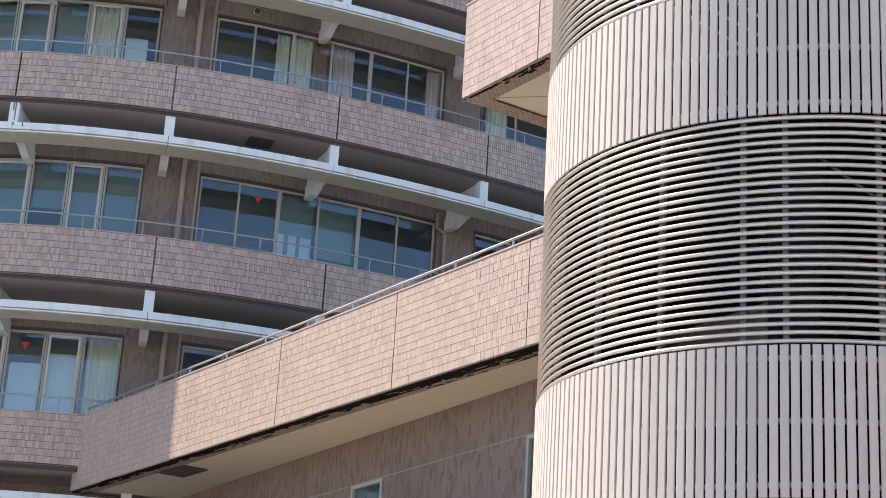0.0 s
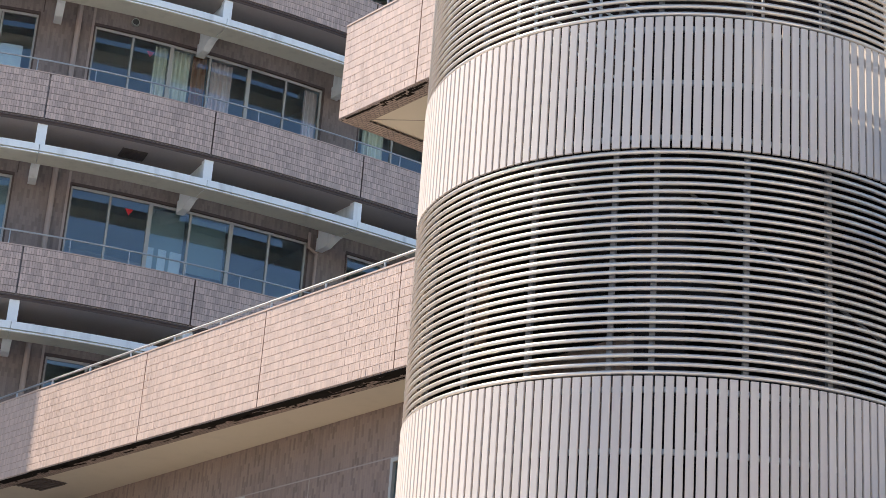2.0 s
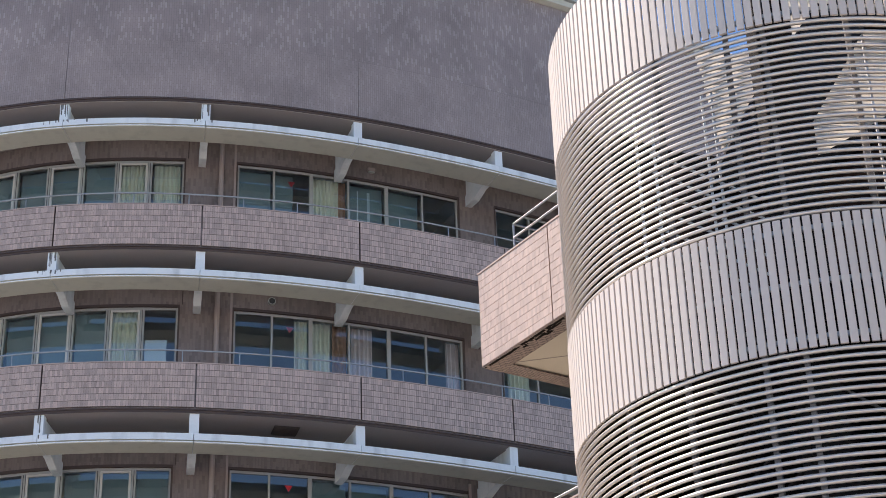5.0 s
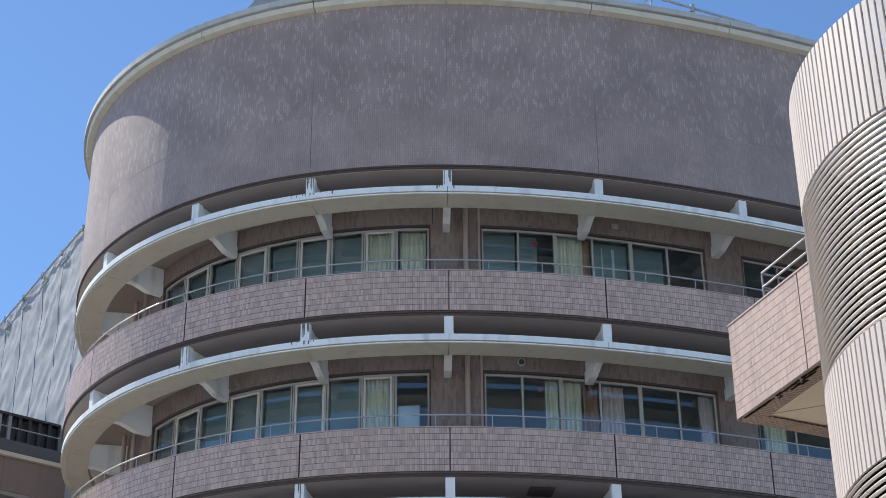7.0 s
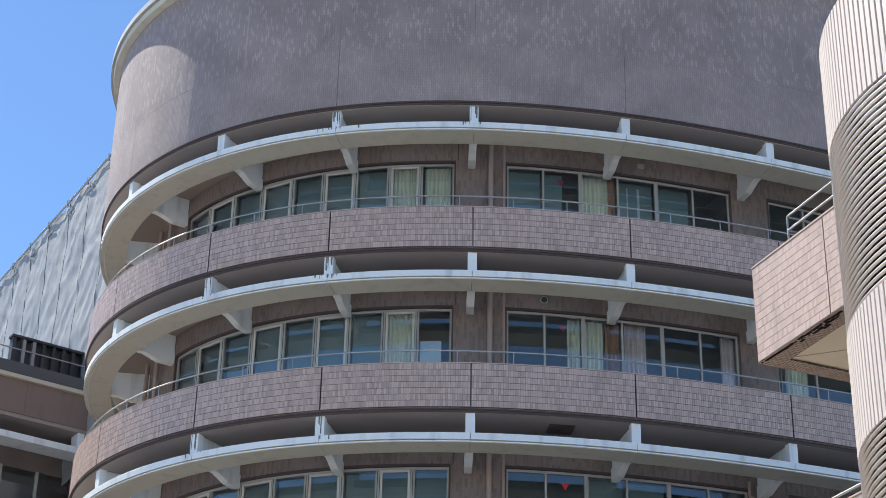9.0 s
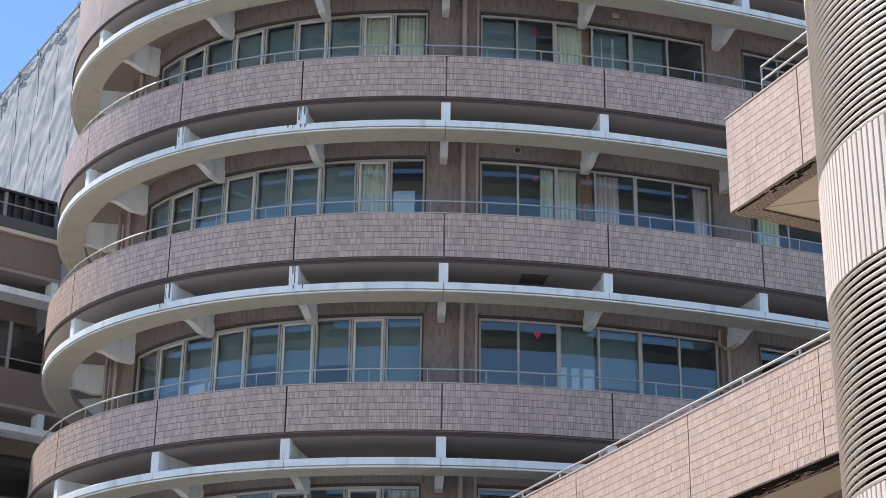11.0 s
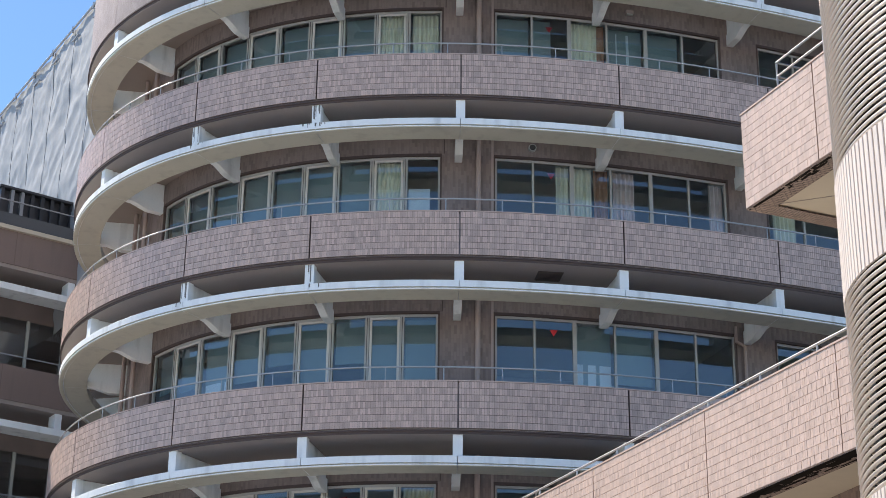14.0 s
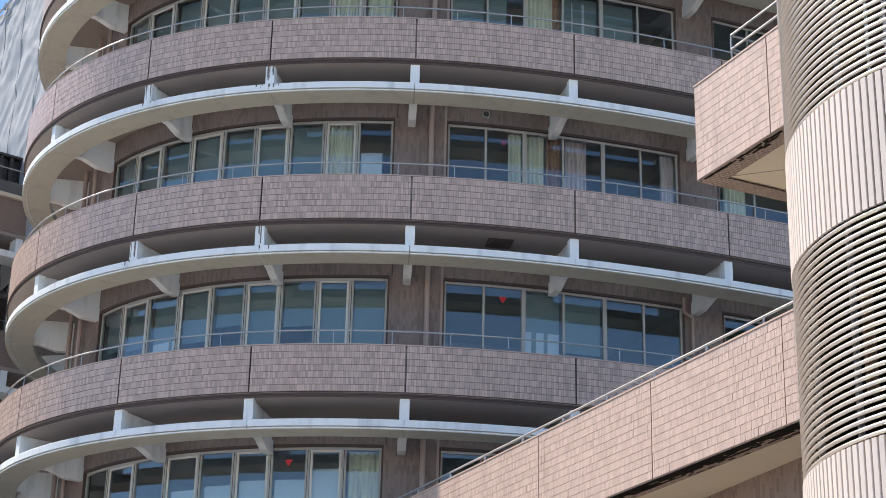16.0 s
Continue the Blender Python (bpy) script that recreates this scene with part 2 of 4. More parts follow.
# ---------------------------------------------------------------- plan of the round ward building
# curvature of the outer line along its length s (metres); s = 0 faces the camera
P = 3.8
S_K = np.array([-9.88, -4.94, 0.0, 4.94, 9.88])
R_K = np.array([7.50, 9.556, 15.11, 30.36, 61.3])
SS = np.arange(-24, 26, 0.02)
_k = np.interp(SS, S_K, 1 / R_K)
_th = np.cumsum(_k) * 0.02
_i0 = int(np.argmin(abs(SS)))
_th += radians(1.5244) - _th[_i0]
_x, _y = np.cumsum(np.cos(_th)) * 0.02, np.cumsum(np.sin(_th)) * 0.02
_x -= _x[_i0]
_y += 34.41 - _y[_i0]


def ring(s, off=0.0, z=0.0):
    th = float(np.interp(s, SS, _th))
    return Vector((float(np.interp(s, SS, _x)) + off * math.sin(th), float(np.interp(s, SS, _y)) - off * math.cos(th), z))


def ring_axes(s):
    th = float(np.interp(s, SS, _th))
    return Vector((math.cos(th), math.sin(th), 0)), Vector((math.sin(th), -math.cos(th), 0))


def sweep(name, profile, s0, s1, step=0.35, caps=True):
    """A closed profile of (off, z), anticlockwise as seen towards growing s, swept along the plan from s0 to s1."""
    n = max(1, int(math.ceil((s1 - s0) / step)))
    k = len(profile)
    v, f, uv = [], [], []
    run = [0.0]
    for a, b in zip(profile, profile[1:] + profile[:1]):
        run.append(run[-1] + math.hypot(a[0] - b[0], a[1] - b[1]))
    for i in range(n + 1):
        s = s0 + (s1 - s0) * i / n
        for j, (o, z) in enumerate(profile):
            v.append(ring(s, o, z))
            uv.append((s, z if abs(profile[j][1] - profile[j - 1][1]) + abs(profile[j][1] - profile[(j + 1) % k][1]) > 0.01 else run[j]))
    for i in range(n):
        for j in range(k):
            a, b = i * k + j, i * k + (j + 1) % k
            f.append((a, a + k, b + k, b))
    if caps:
        f.append(tuple(range(k)))
        f.append(tuple(n * k + j for j in range(k - 1, -1, -1)))
    me = mesh_from(name, v, f, uv)
    bm = bmesh.new()
    bm.from_mesh(me)
    bmesh.ops.recalc_face_normals(bm, faces=bm.faces)
    bm.to_mesh(me)
    bm.free()
    return me


def rect(o0, o1, z0, z1):
    return [(o0, z0), (o1, z0), (o1, z1), (o0, z1)]


def tiles(name, place, s0, s1, z0, z1, w, h, rng, gap=0.0045, zgap=0.012, proud=0.007):
    """Upright tiles with chamfer-free faces proud of their grout bed; place(s, off, z) gives the surface."""
    v, f = [], []
    cols = max(1, round((s1 - s0) / w))
    rows = max(1, round((z1 - z0) / h))
    cw, rh = (s1 - s0) / cols, (z1 - z0) / rows
    for r in range(rows):
        for c in range(cols):
            a, b = s0 + c * cw + gap / 2, s0 + (c + 1) * cw - gap / 2
            lo, hi = z0 + r * rh + zgap / 2, z0 + (r + 1) * rh - zgap / 2
            p = proud + rng.uniform(-0.001, 0.001)
            t = rng.uniform(-0.0007, 0.0007)
            k = len(v)
            v += [place(a, 0, lo), place(b, 0, lo), place(b, 0, hi), place(a, 0, hi), place(a, p - t, lo), place(b, p + t, lo), place(b, p + t, hi), place(a, p - t, hi)]
            f += [(k + 4, k + 5, k + 6, k + 7), (k, k + 1, k + 5, k + 4), (k + 1, k + 2, k + 6, k + 5), (k + 2, k + 3, k + 7, k + 6), (k + 3, k, k + 4, k + 7)]
    return mesh_from(name, v, f)


# ---------------------------------------------------------------- ground
ZC = 3.0456 * P + EYE  # top of the third parapet down
g = mesh_from("ground", [(-900, -900, 0), (900, -900, 0), (900, 900, 0), (-900, 900, 0)], [(0, 1, 2, 3)])
ground = part("ground", g, M_GROUND, None, "pale concrete paving round the hospital", kind="structure")
tagged(ground, category="ground")

# unseen dark ground added to keep bounced light off the tower's undersides
d_ = boxes_mesh("drive", [((2.5, -40, 0.004), (60, 0, 0), (0, 61, 0), (0, 0, 0.004))])
tagged(part("drive", d_, M_ASPHALT, None, "unseen dark ground added to cut bounce on the stair tower", kind="structure"), category="road")

# unseen grey paving added to set the bounced light near the tower
a_ = boxes_mesh("pavement", [((3.5, -8, 0.012), (38, 0, 0), (0, 32, 0), (0, 0, 0.1))])
tagged(part("pavement", a_, M_APRON, None, "unseen grey paving added to set bounce on the stair tower", kind="structure"), category="pavement")

# unseen walls added for bounced sun, closing the place beside and behind the camera
for nm, o, a, b, h in (("wall_east", (12.4, -28, 0), (0.4, 0, 0), (0, 37, 0), 9), ("wall_south", (-30, -28.4, 0), (42.4, 0, 0), (0, 0.4, 0), 13)):
    w_ = boxes_mesh(nm, [(o, a, b, (0, 0, h))])
    tagged(part(nm, w_, M_BOUNCE, None, "unseen pale wall added to bounce sunlight", kind="structure"), category="wall")

# ---------------------------------------------------------------- round ward building
rng = random.Random(3)
ward = thing("ward_building", (0, 36.5, 0), "round brown-tiled hospital ward building with white balcony ledges", "building")
JOINTS = [-19.0, -16.1, -13.05, -9.73, -6.25, -3.21, 0.0, 3.55, 7.18, 10.85, 14.5, 18.2]
WIN = [(-9.55, [-9.55, -8.42, -7.28, -6.2, -5.12, -4.15, -3.17, -2.24, -1.35, -0.46]), (0.93, [0.93, 1.89, 2.87, 3.86, 4.89, 5.88, 6.87]), (7.97, [7.97, 9.0, 10.05, 11.1, 12.15, 13.2])]
WALL_OFF = -1.65
FLOORS = [2, 1, 0, -1, -2, -3]


def box_on_ring(s, w, o0, o1, z0, z1):
    t, n = ring_axes(s)
    return (ring(s, o0, z0) - t * w / 2, t * w, n * (o1 - o0), Vector((0, 0, z1 - z0)))


for k in FLOORS + [3]:
    L = ZC + k * P
    # balcony slab, room floor and ledge
    part("balcony_slab", sweep("balcony_slab", rect(-6.5, -0.03, L - 1.11, L - 0.98) if k < 3 else rect(-6.5, -0.03, L - 1.13, L - 1.0), -22, 22), M_SLAB, ward)
    part("slab_edge", sweep("slab_edge", [(-0.03, L - 1.112), (-0.012, L - 1.112), (-0.012, L - 1.06), (0.012, L - 1.06), (0.012, L - 1.028), (-0.03, L - 1.028)], -22, 22), M_LIP, ward, "dark brown slab edge")
    zt = L - 1.56
    for a, b in zip(JOINTS, JOINTS[1:]):
        prof = [(-0.70, zt - 0.19), (-0.15, zt - 0.19), (-0.13, zt - 0.212), (-0.045, zt - 0.212), (-0.032, zt - 0.20), (-0.032, zt - 0.178), (-0.085, zt - 0.178), (-0.085, zt - 0.152), (-0.02, zt - 0.152), (-0.02, zt - 0.008), (-0.028, zt), (-0.70, zt)]
        me = sweep("ledge_beam", prof, a + 0.006, b - 0.006)
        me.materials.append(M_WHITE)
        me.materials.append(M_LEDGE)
        # faces that look down take the darker cream, which carries their shade
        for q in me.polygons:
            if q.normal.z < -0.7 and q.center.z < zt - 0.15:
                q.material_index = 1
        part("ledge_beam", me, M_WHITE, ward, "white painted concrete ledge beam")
    for j in JOINTS:
        t, n = ring_axes(j)
        part("post", boxes_mesh("post", [box_on_ring(j, 0.20, -0.24, -0.06, zt - 0.002, L - 1.112), box_on_ring(j, 0.11, -1.64, -0.24, zt - 0.002, L - 1.112)]), M_WHITE, ward, "white concrete fin post")
        bm = bmesh.new()
        zb = zt - 0.186
        outline = ((-0.86, zb), (-1.24, zb - 0.12), (-1.64, zb - 0.12), (-1.64, zt - 0.004), (-0.705, zt - 0.004), (-0.705, zb + 0.004))
        nb = len(outline)
        for sgn in (-1, 1):
            for o, z in outline:
                bm.verts.new(ring(j, o, z) + t * 0.085 * sgn)
        bm.verts.ensure_lookup_table()
        q = bm.verts
        bm.faces.new([q[i] for i in range(nb)])
        bm.faces.new([q[nb + i] for i in range(nb - 1, -1, -1)])
        for a in range(nb):
            b = (a + 1) % nb
            bm.faces.new([q[a], q[a + nb], q[b + nb], q[b]])
        bmesh.ops.recalc_face_normals(bm, faces=bm.faces)
        part("bracket", bm, M_WHITE, ward, "white concrete bracket")
    if k == 3:
        continue
    # parapet panels with their tiles
    for a, b in zip(JOINTS, JOINTS[1:]):
        pn = part("parapet_panel", sweep("parapet_panel", rect(-0.14, 0.0, L - 1.0, L), a + 0.012, b - 0.012), M_GROUT, ward, "tiled balcony parapet panel")
        if b > -17 and a < 15 and k > -2:
            part("tile_facing", tiles("tile_facing", ring, a + 0.016, b - 0.016, L - 0.995, L - 0.005, 0.052, 0.15, rng), M_TILE, pn, "salmon brown upright tiles", kind="stuff")
    part("coping", sweep("coping", rect(-0.15, 0.012, L, L + 0.022), -22, 22), M_TILE, ward, "smooth brown coping")
    # rail
    pipe = [(-0.16 + 0.019 * math.cos(a * math.pi / 4), L + 0.36 + 0.019 * math.sin(a * math.pi / 4)) for a in range(8)]
    hr = part("handrail", sweep("handrail", pipe, -19, 17), M_STEEL, ward, "thin steel handrail")
    for s in np.arange(-18.6, 16, 1.22):
        part("rail_post", bars_mesh("rail_post", [(ring(s, -0.16, L), ring(s, -0.16, L + 0.36))], 0.012, 6), M_STEEL, hr)
    # recessed wall with openings
    z0, z1, zs = L - 0.98, L + P - 1.11, L - 0.35
    zw = L + 2.11
    o = rect(WALL_OFF - 0.16, WALL_OFF, zw, z1)
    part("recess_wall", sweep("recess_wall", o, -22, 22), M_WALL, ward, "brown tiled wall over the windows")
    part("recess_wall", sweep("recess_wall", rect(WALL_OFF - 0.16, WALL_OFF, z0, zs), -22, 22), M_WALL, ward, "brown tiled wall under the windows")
    edges = [-22] + [e for w in WIN for e in (w[1][0], w[1][-1])] + [22]
    for a, b in zip(edges[::2], edges[1::2]):
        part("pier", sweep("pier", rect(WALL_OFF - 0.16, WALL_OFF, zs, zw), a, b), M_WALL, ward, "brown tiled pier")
    part("back_wall", sweep("back_wall", rect(-6.6, -6.45, z0, z1), -22, 22), M_ROOM, ward, "plain room wall")
    part("room_ceiling", sweep("room_ceiling", rect(-6.44, WALL_OFF - 0.17, z1 - 0.35, z1 - 0.31), -21, 21, 1.0), M_CEIL, ward, "white room ceiling")
    for s in (-10.2, 0.25, 7.4, 14):
        part("room_divider", boxes_mesh("room_divider", [box_on_ring(s, 0.12, -6.45, WALL_OFF - 0.16, z0, z1)]), M_ROOM, ward)
    # windows
    for wi, (_, ms) in enumerate(WIN):
        wd = part("window", sweep("window", rect(WALL_OFF - 0.12, WALL_OFF - 0.05, zw - 0.07, zw), ms[0], ms[-1]), M_FRAME, ward, "aluminium framed ribbon window")
        # dark brown head strip that also draws the lintel's shadow line
        part("head_trim", sweep("head_trim", rect(WALL_OFF - 0.05, WALL_OFF + 0.012, zw - 0.012, zw + 0.045), ms[0] - 0.04, ms[-1] + 0.04), M_LIP, wd, "dark brown head trim with the lintel's shadow line in it")
        for e in (ms[0] - 0.022, ms[-1] + 0.022):
            part("jamb", boxes_mesh("jamb", [box_on_ring(e, 0.04, WALL_OFF - 0.05, WALL_OFF + 0.012, zs, zw - 0.012)]), M_LIP, wd)
        part("bottom_rail", sweep("bottom_rail", rect(WALL_OFF - 0.12, WALL_OFF - 0.05, zs, zs + 0.07), ms[0], ms[-1]), M_FRAME, wd)
        for i, m in enumerate(ms):
            thick = 0.088 if (wi == 0 or i % 2 == 0) and 0 < i < len(ms) - 1 else 0.045
            mm = min(max(m, ms[0] + thick / 2), ms[-1] - thick / 2)
            part("mullion", boxes_mesh("mullion", [box_on_ring(mm, thick, WALL_OFF - 0.12, WALL_OFF - 0.045, zs + 0.07, zw - 0.07)]), M_FRAME, wd)
            if thick > 0.08 and wi == 0:
                part("gasket", boxes_mesh("gasket", [box_on_ring(mm, 0.014, WALL_OFF - 0.045, WALL_OFF - 0.041, zs + 0.07, zw - 0.07)]), M_DARKFRAME, wd)
        for i, (a, b) in enumerate(zip(ms, ms[1:])):
            pa, pb = ring(a, WALL_OFF - 0.09), ring(b, WALL_OFF - 0.09)
            d = pb - pa
            nn = Vector((d.y, -d.x, 0)).normalized() * 0.012
            pane = part("pane", pane_mesh("pane", pa + Vector((0, 0, zs + 0.05)), d, nn, Vector((0, 0, zw - zs - 0.1))), M_GLASS, wd)
            pane.visible_shadow = False
            if wi == 0 and i % 2 == 1:
                u = d.normalized()
                w = d.length
                it = []
                for e0 in (0.055, w - 0.105):
                    it.append((pa + u * e0 + nn + Vector((0, 0, zs + 0.07)), u * 0.05, nn * 2, Vector((0, 0, zw - zs - 0.14))))
                for e1 in (zs + 0.07, zw - 0.12):
                    it.append((pa + u * 0.105 + nn + Vector((0, 0, e1)), u * (w - 0.21), nn * 2, Vector((0, 0, 0.05))))
                part("sash", boxes_mesh("sash", it), M_SASH, wd, "lighter opening sash")
    # drain pipe
    part("drain_pipe", bars_mesh("drain_pipe", [(ring(0.50, WALL_OFF + 0.12, z0), ring(0.50, WALL_OFF + 0.12, z1))], 0.06, 12), M_PIPE, ward, "brown drain pipe", smooth=False)
    for sp in (-10.7, -12.2):
        part("drain_pipe", bars_mesh("drain_pipe", [(ring(sp, WALL_OFF + 0.12, z0), ring(sp, WALL_OFF + 0.12, z1))], 0.055, 12), M_PIPE, ward, "brown drain pipe")
    part("wall_joint", boxes_mesh("wall_joint", [box_on_ring(-0.36, 0.022, WALL_OFF, WALL_OFF + 0.004, zw + 0.05, z1)]), M_LIP, ward)
    part("wall_rib", boxes_mesh("wall_rib", [box_on_ring(0.86, 0.05, WALL_OFF, WALL_OFF + 0.03, z0, z1)]), M_PIPE, ward)

# blind crown of the building
CB = ZC + 3 * P - 1.01
for a, b in zip(JOINTS[1::2], JOINTS[3::2]):
    part("crown_panel", sweep("crown_panel", rect(-0.25, 0.0, CB, ZC + 11.925), a + 0.005, b - 0.005), M_CROWN, ward, "brown tiled blind wall panel")
for a, b in zip(JOINTS, JOINTS[1:]):
    part("crown_wall", sweep("crown_wall", rect(-0.25, 0.001, ZC + 11.928, ZC + 15.0), a + 0.002, b - 0.002), M_CROWN_TOP, ward, "brown tiled blind top wall")
    part("cornice_cove", sweep("cornice_cove", [(-0.3, ZC + 15.0), (0.03, ZC + 15.0), (0.17, ZC + 15.03), (0.20, ZC + 15.17), (-0.3, ZC + 15.17)], a + 0.01, b - 0.01), M_LEDGE, ward, "cream concrete cornice underside")
    part("cornice", sweep("cornice", [(-0.3, ZC + 15.174), (0.10, ZC + 15.174), (0.12, ZC + 15.20), (0.27, ZC + 15.20), (0.27, ZC + 15.36), (0.25, ZC + 15.38), (-0.3, ZC + 15.40)], a + 0.01, b - 0.01), M_CORNICE, ward, "grey concrete cornice")
part("crown_backing", sweep("crown_backing", rect(-0.35, -0.26, CB, ZC + 15.3), -22, 22), M_GROUT, ward)
bm = bmesh.new()
bm.faces.new([bm.verts.new(ring(s, -0.3, ZC + 15.2)) for s in np.arange(-22, 22.1, 1.0)])
part("roof", bm, M_ROOF, ward, "flat concrete roof")

# ---------------------------------------------------------------- terraces along the stair tower
TA, TB = Vector((-1.08, 34.65, 0)), Vector((8.07, 14.24, 0))
T_DIR = (TB - TA).normalized()
T_OUT = Vector((T_DIR.y, -T_DIR.x, 0))
if T_OUT.x > 0:
    T_OUT = -T_OUT
T_IN = -T_OUT


def terrace(name, start, length, top, depth, label, end_face, marks, single=None):
    th = thing(name, start + Vector((0, 0, top - 1.45)), label, "terrace")

    def place(s, off, z):
        return start + T_DIR * s + T_OUT * off + Vector((0, 0, z))
    bot = top - 1.45
    cuts = [0.0] + marks + [length]
    for a, b in zip(cuts, cuts[1:]):
        pn = part("fascia_panel", boxes_mesh("fascia_panel", [(place(a + 0.009, -0.14, bot), T_DIR * (b - a - 0.018), T_OUT * 0.14, Vector((0, 0, 1.45)))]), M_GROUT_T, th, "tiled fascia panel")
        e = b - 1.194 if single == b else b
        part("tile_facing", tiles("tile_facing", place, a + 0.011, e - (0.011 if e == b else 0), bot + 0.005, top - 0.005, 0.048, 0.12, rng, gap=0.002, zgap=0.009, proud=0.005), M_TILE_T, pn, "salmon upright tiles", kind="stuff")
        if e < b:
            one = tiles("tile", lambda s, off, z: Vector((s, 0, z)) - Vector((0, off, 0)), 0, 0.0495, 0, 0.1205, 0.0495, 0.12, rng, gap=0.002, zgap=0.009, proud=0.005)
            one.materials.append(M_TILE_PIECE)
            turn = Matrix((T_DIR, T_IN, Vector((0, 0, 1)))).transposed().to_4x4()
            for r in range(12):
                for c in range(24):
                    ob = new("tile", one)
                    ob.parent = pn
                    ob.matrix_basis = Matrix.Translation(place(e + c * (1.188 / 24), rng.uniform(-0.002, 0.002), bot + 0.005 + r * 0.12)) @ turn
    part("core_wall", boxes_mesh("core_wall", [(place(0.15, -0.155, bot + 0.03), T_DIR * (length - 0.16), T_OUT * 0.014, Vector((0, 0, 1.41)))]), M_VENT, th)
    part("coping", boxes_mesh("coping", [(place(0, -0.16, top), T_DIR * length, T_OUT * 0.175, Vector((0, 0, 0.025)))]), M_TILE_T, th)
    inset = 0.36 if not end_face else 0.32
    me = boxes_mesh("drip_edge", [(place(0, -inset, bot - 0.012), T_DIR * length, T_OUT * (inset - 0.012), Vector((0, 0, 0.012)))])
    lay = me.uv_layers.new(name="UVMap")
    for lp in me.loops:
        co = me.vertices[lp.vertex_index].co - start
        lay.data[lp.index].uv = (co.dot(T_DIR), co.dot(T_OUT))
    part("drip_edge", me, M_STAINED, th, "stained tiled underside edge")
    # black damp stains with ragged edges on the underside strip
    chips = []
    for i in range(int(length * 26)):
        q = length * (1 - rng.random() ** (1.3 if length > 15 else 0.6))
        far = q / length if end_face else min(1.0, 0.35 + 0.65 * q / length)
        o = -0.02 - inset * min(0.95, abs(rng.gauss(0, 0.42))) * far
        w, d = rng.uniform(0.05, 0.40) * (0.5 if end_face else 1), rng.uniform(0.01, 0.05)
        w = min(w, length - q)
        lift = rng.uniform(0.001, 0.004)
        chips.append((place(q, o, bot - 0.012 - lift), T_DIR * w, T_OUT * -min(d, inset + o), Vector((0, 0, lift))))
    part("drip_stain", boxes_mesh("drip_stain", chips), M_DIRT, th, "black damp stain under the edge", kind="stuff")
    if not end_face:
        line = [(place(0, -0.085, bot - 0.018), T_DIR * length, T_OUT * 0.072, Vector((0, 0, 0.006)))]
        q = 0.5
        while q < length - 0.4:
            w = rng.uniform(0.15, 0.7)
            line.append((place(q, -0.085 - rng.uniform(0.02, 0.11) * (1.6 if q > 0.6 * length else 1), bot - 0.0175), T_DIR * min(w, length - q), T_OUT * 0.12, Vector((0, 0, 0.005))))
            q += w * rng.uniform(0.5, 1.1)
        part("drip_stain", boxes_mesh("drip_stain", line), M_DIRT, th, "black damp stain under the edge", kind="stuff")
    part("soffit", boxes_mesh("soffit", [(place(0.0 if not end_face else 0.16, -depth, bot + 0.02), T_DIR * (length - 0.2), T_OUT * (depth - 0.2), Vector((0, 0, 0.2)))]), M_SOFFIT, th, "cream painted soffit")
    if end_face:
        def eplace(s, off, z):
            return start + T_IN * s - T_DIR * off + Vector((0, 0, z))
        pn = part("fascia_panel", boxes_mesh("fascia_panel", [(start + T_DIR * 0.14 + Vector((0, 0, bot)), T_IN * depth, -T_DIR * 0.14, Vector((0, 0, 1.45)))]), M_GROUT_T, th)
        part("tile_facing", tiles("tile_facing", eplace, 0.004, depth, bot + 0.005, top - 0.005, 0.048, 0.12, rng), M_TILE_T, pn, kind="stuff")
        me = boxes_mesh("drip_edge", [(start + T_DIR * 0.30 + T_IN * inset + Vector((0, 0, bot - 0.012)), T_IN * (depth - inset), -T_DIR * 0.29, Vector((0, 0, 0.012)))])
        lay = me.uv_layers.new(name="UVMap")
        for lp in me.loops:
            co = me.vertices[lp.vertex_index].co - start
            lay.data[lp.index].uv = (co.dot(T_OUT), co.dot(T_DIR))
        part("drip_edge", me, M_STAINED, th)
        seams = []
        for (a0, b0), (a1, b1) in (((0.3, 0.32), (1.1, 1.1)), ((1.1, 1.1), (1.6, 2.9)), ((1.1, 1.1), (2.9, 0.9))):
            p, q = place(a0, -b0, bot + 0.014), place(a1, -b1, bot + 0.014)
            seams.append((p, q - p, (q - p).normalized().cross(Vector((0, 0, 1))) * 0.012, Vector((0, 0, 0.007))))
        part("soffit_seam", boxes_mesh("soffit_seam", seams), M_SLAB, th)
    if end_face:
        return th, place
    rs = [(place(0.1, -0.12, top + 0.19), place(length, -0.12, top + 0.19))]
    rl = part("handrail", bars_mesh("handrail", rs, 0.019), M_RAIL, th, "steel handrail")
    for s in np.arange(0.4, length, 1.35):
        part("rail_post", bars_mesh("rail_post", [(place(s, -0.12, top), place(s, -0.12, top + 0.19))], 0.016, 6), M_STEEL, rl)
    return th, place


ZD, ZE = ZC - P, ZC - 2 * P
terr_d, place_d = terrace("terrace", TA, 16.1, ZD, 3.2, "tiled terrace wing with cream soffit, meeting the round ward", False, [7.92, 11.28, 14.44], 14.44)
terr_e, place_e = terrace("terrace", TA + T_DIR * 2, 14.1, ZE, 3.2, "lower tiled terrace with steel handrail beside the stair tower", False, [4.0, 8.0, 12.0])
TC = Vector((3.98, 22.51, 0))
terr_c, place_c = terrace("terrace", TC, 3.1, ZC, 3.0, "short tiled upper terrace ending in a square corner", True, [1.74])
for zz in (ZC, ZD, ZE):
    terrace("terrace", TB, 1.9, zz, 3.0, "tiled terrace beyond the stair tower with cream soffit", False, [])

# wall under the terrace
WA, WB = Vector((-1.2, 40.3, 0)), Vector((7.2, 18.2, 0))
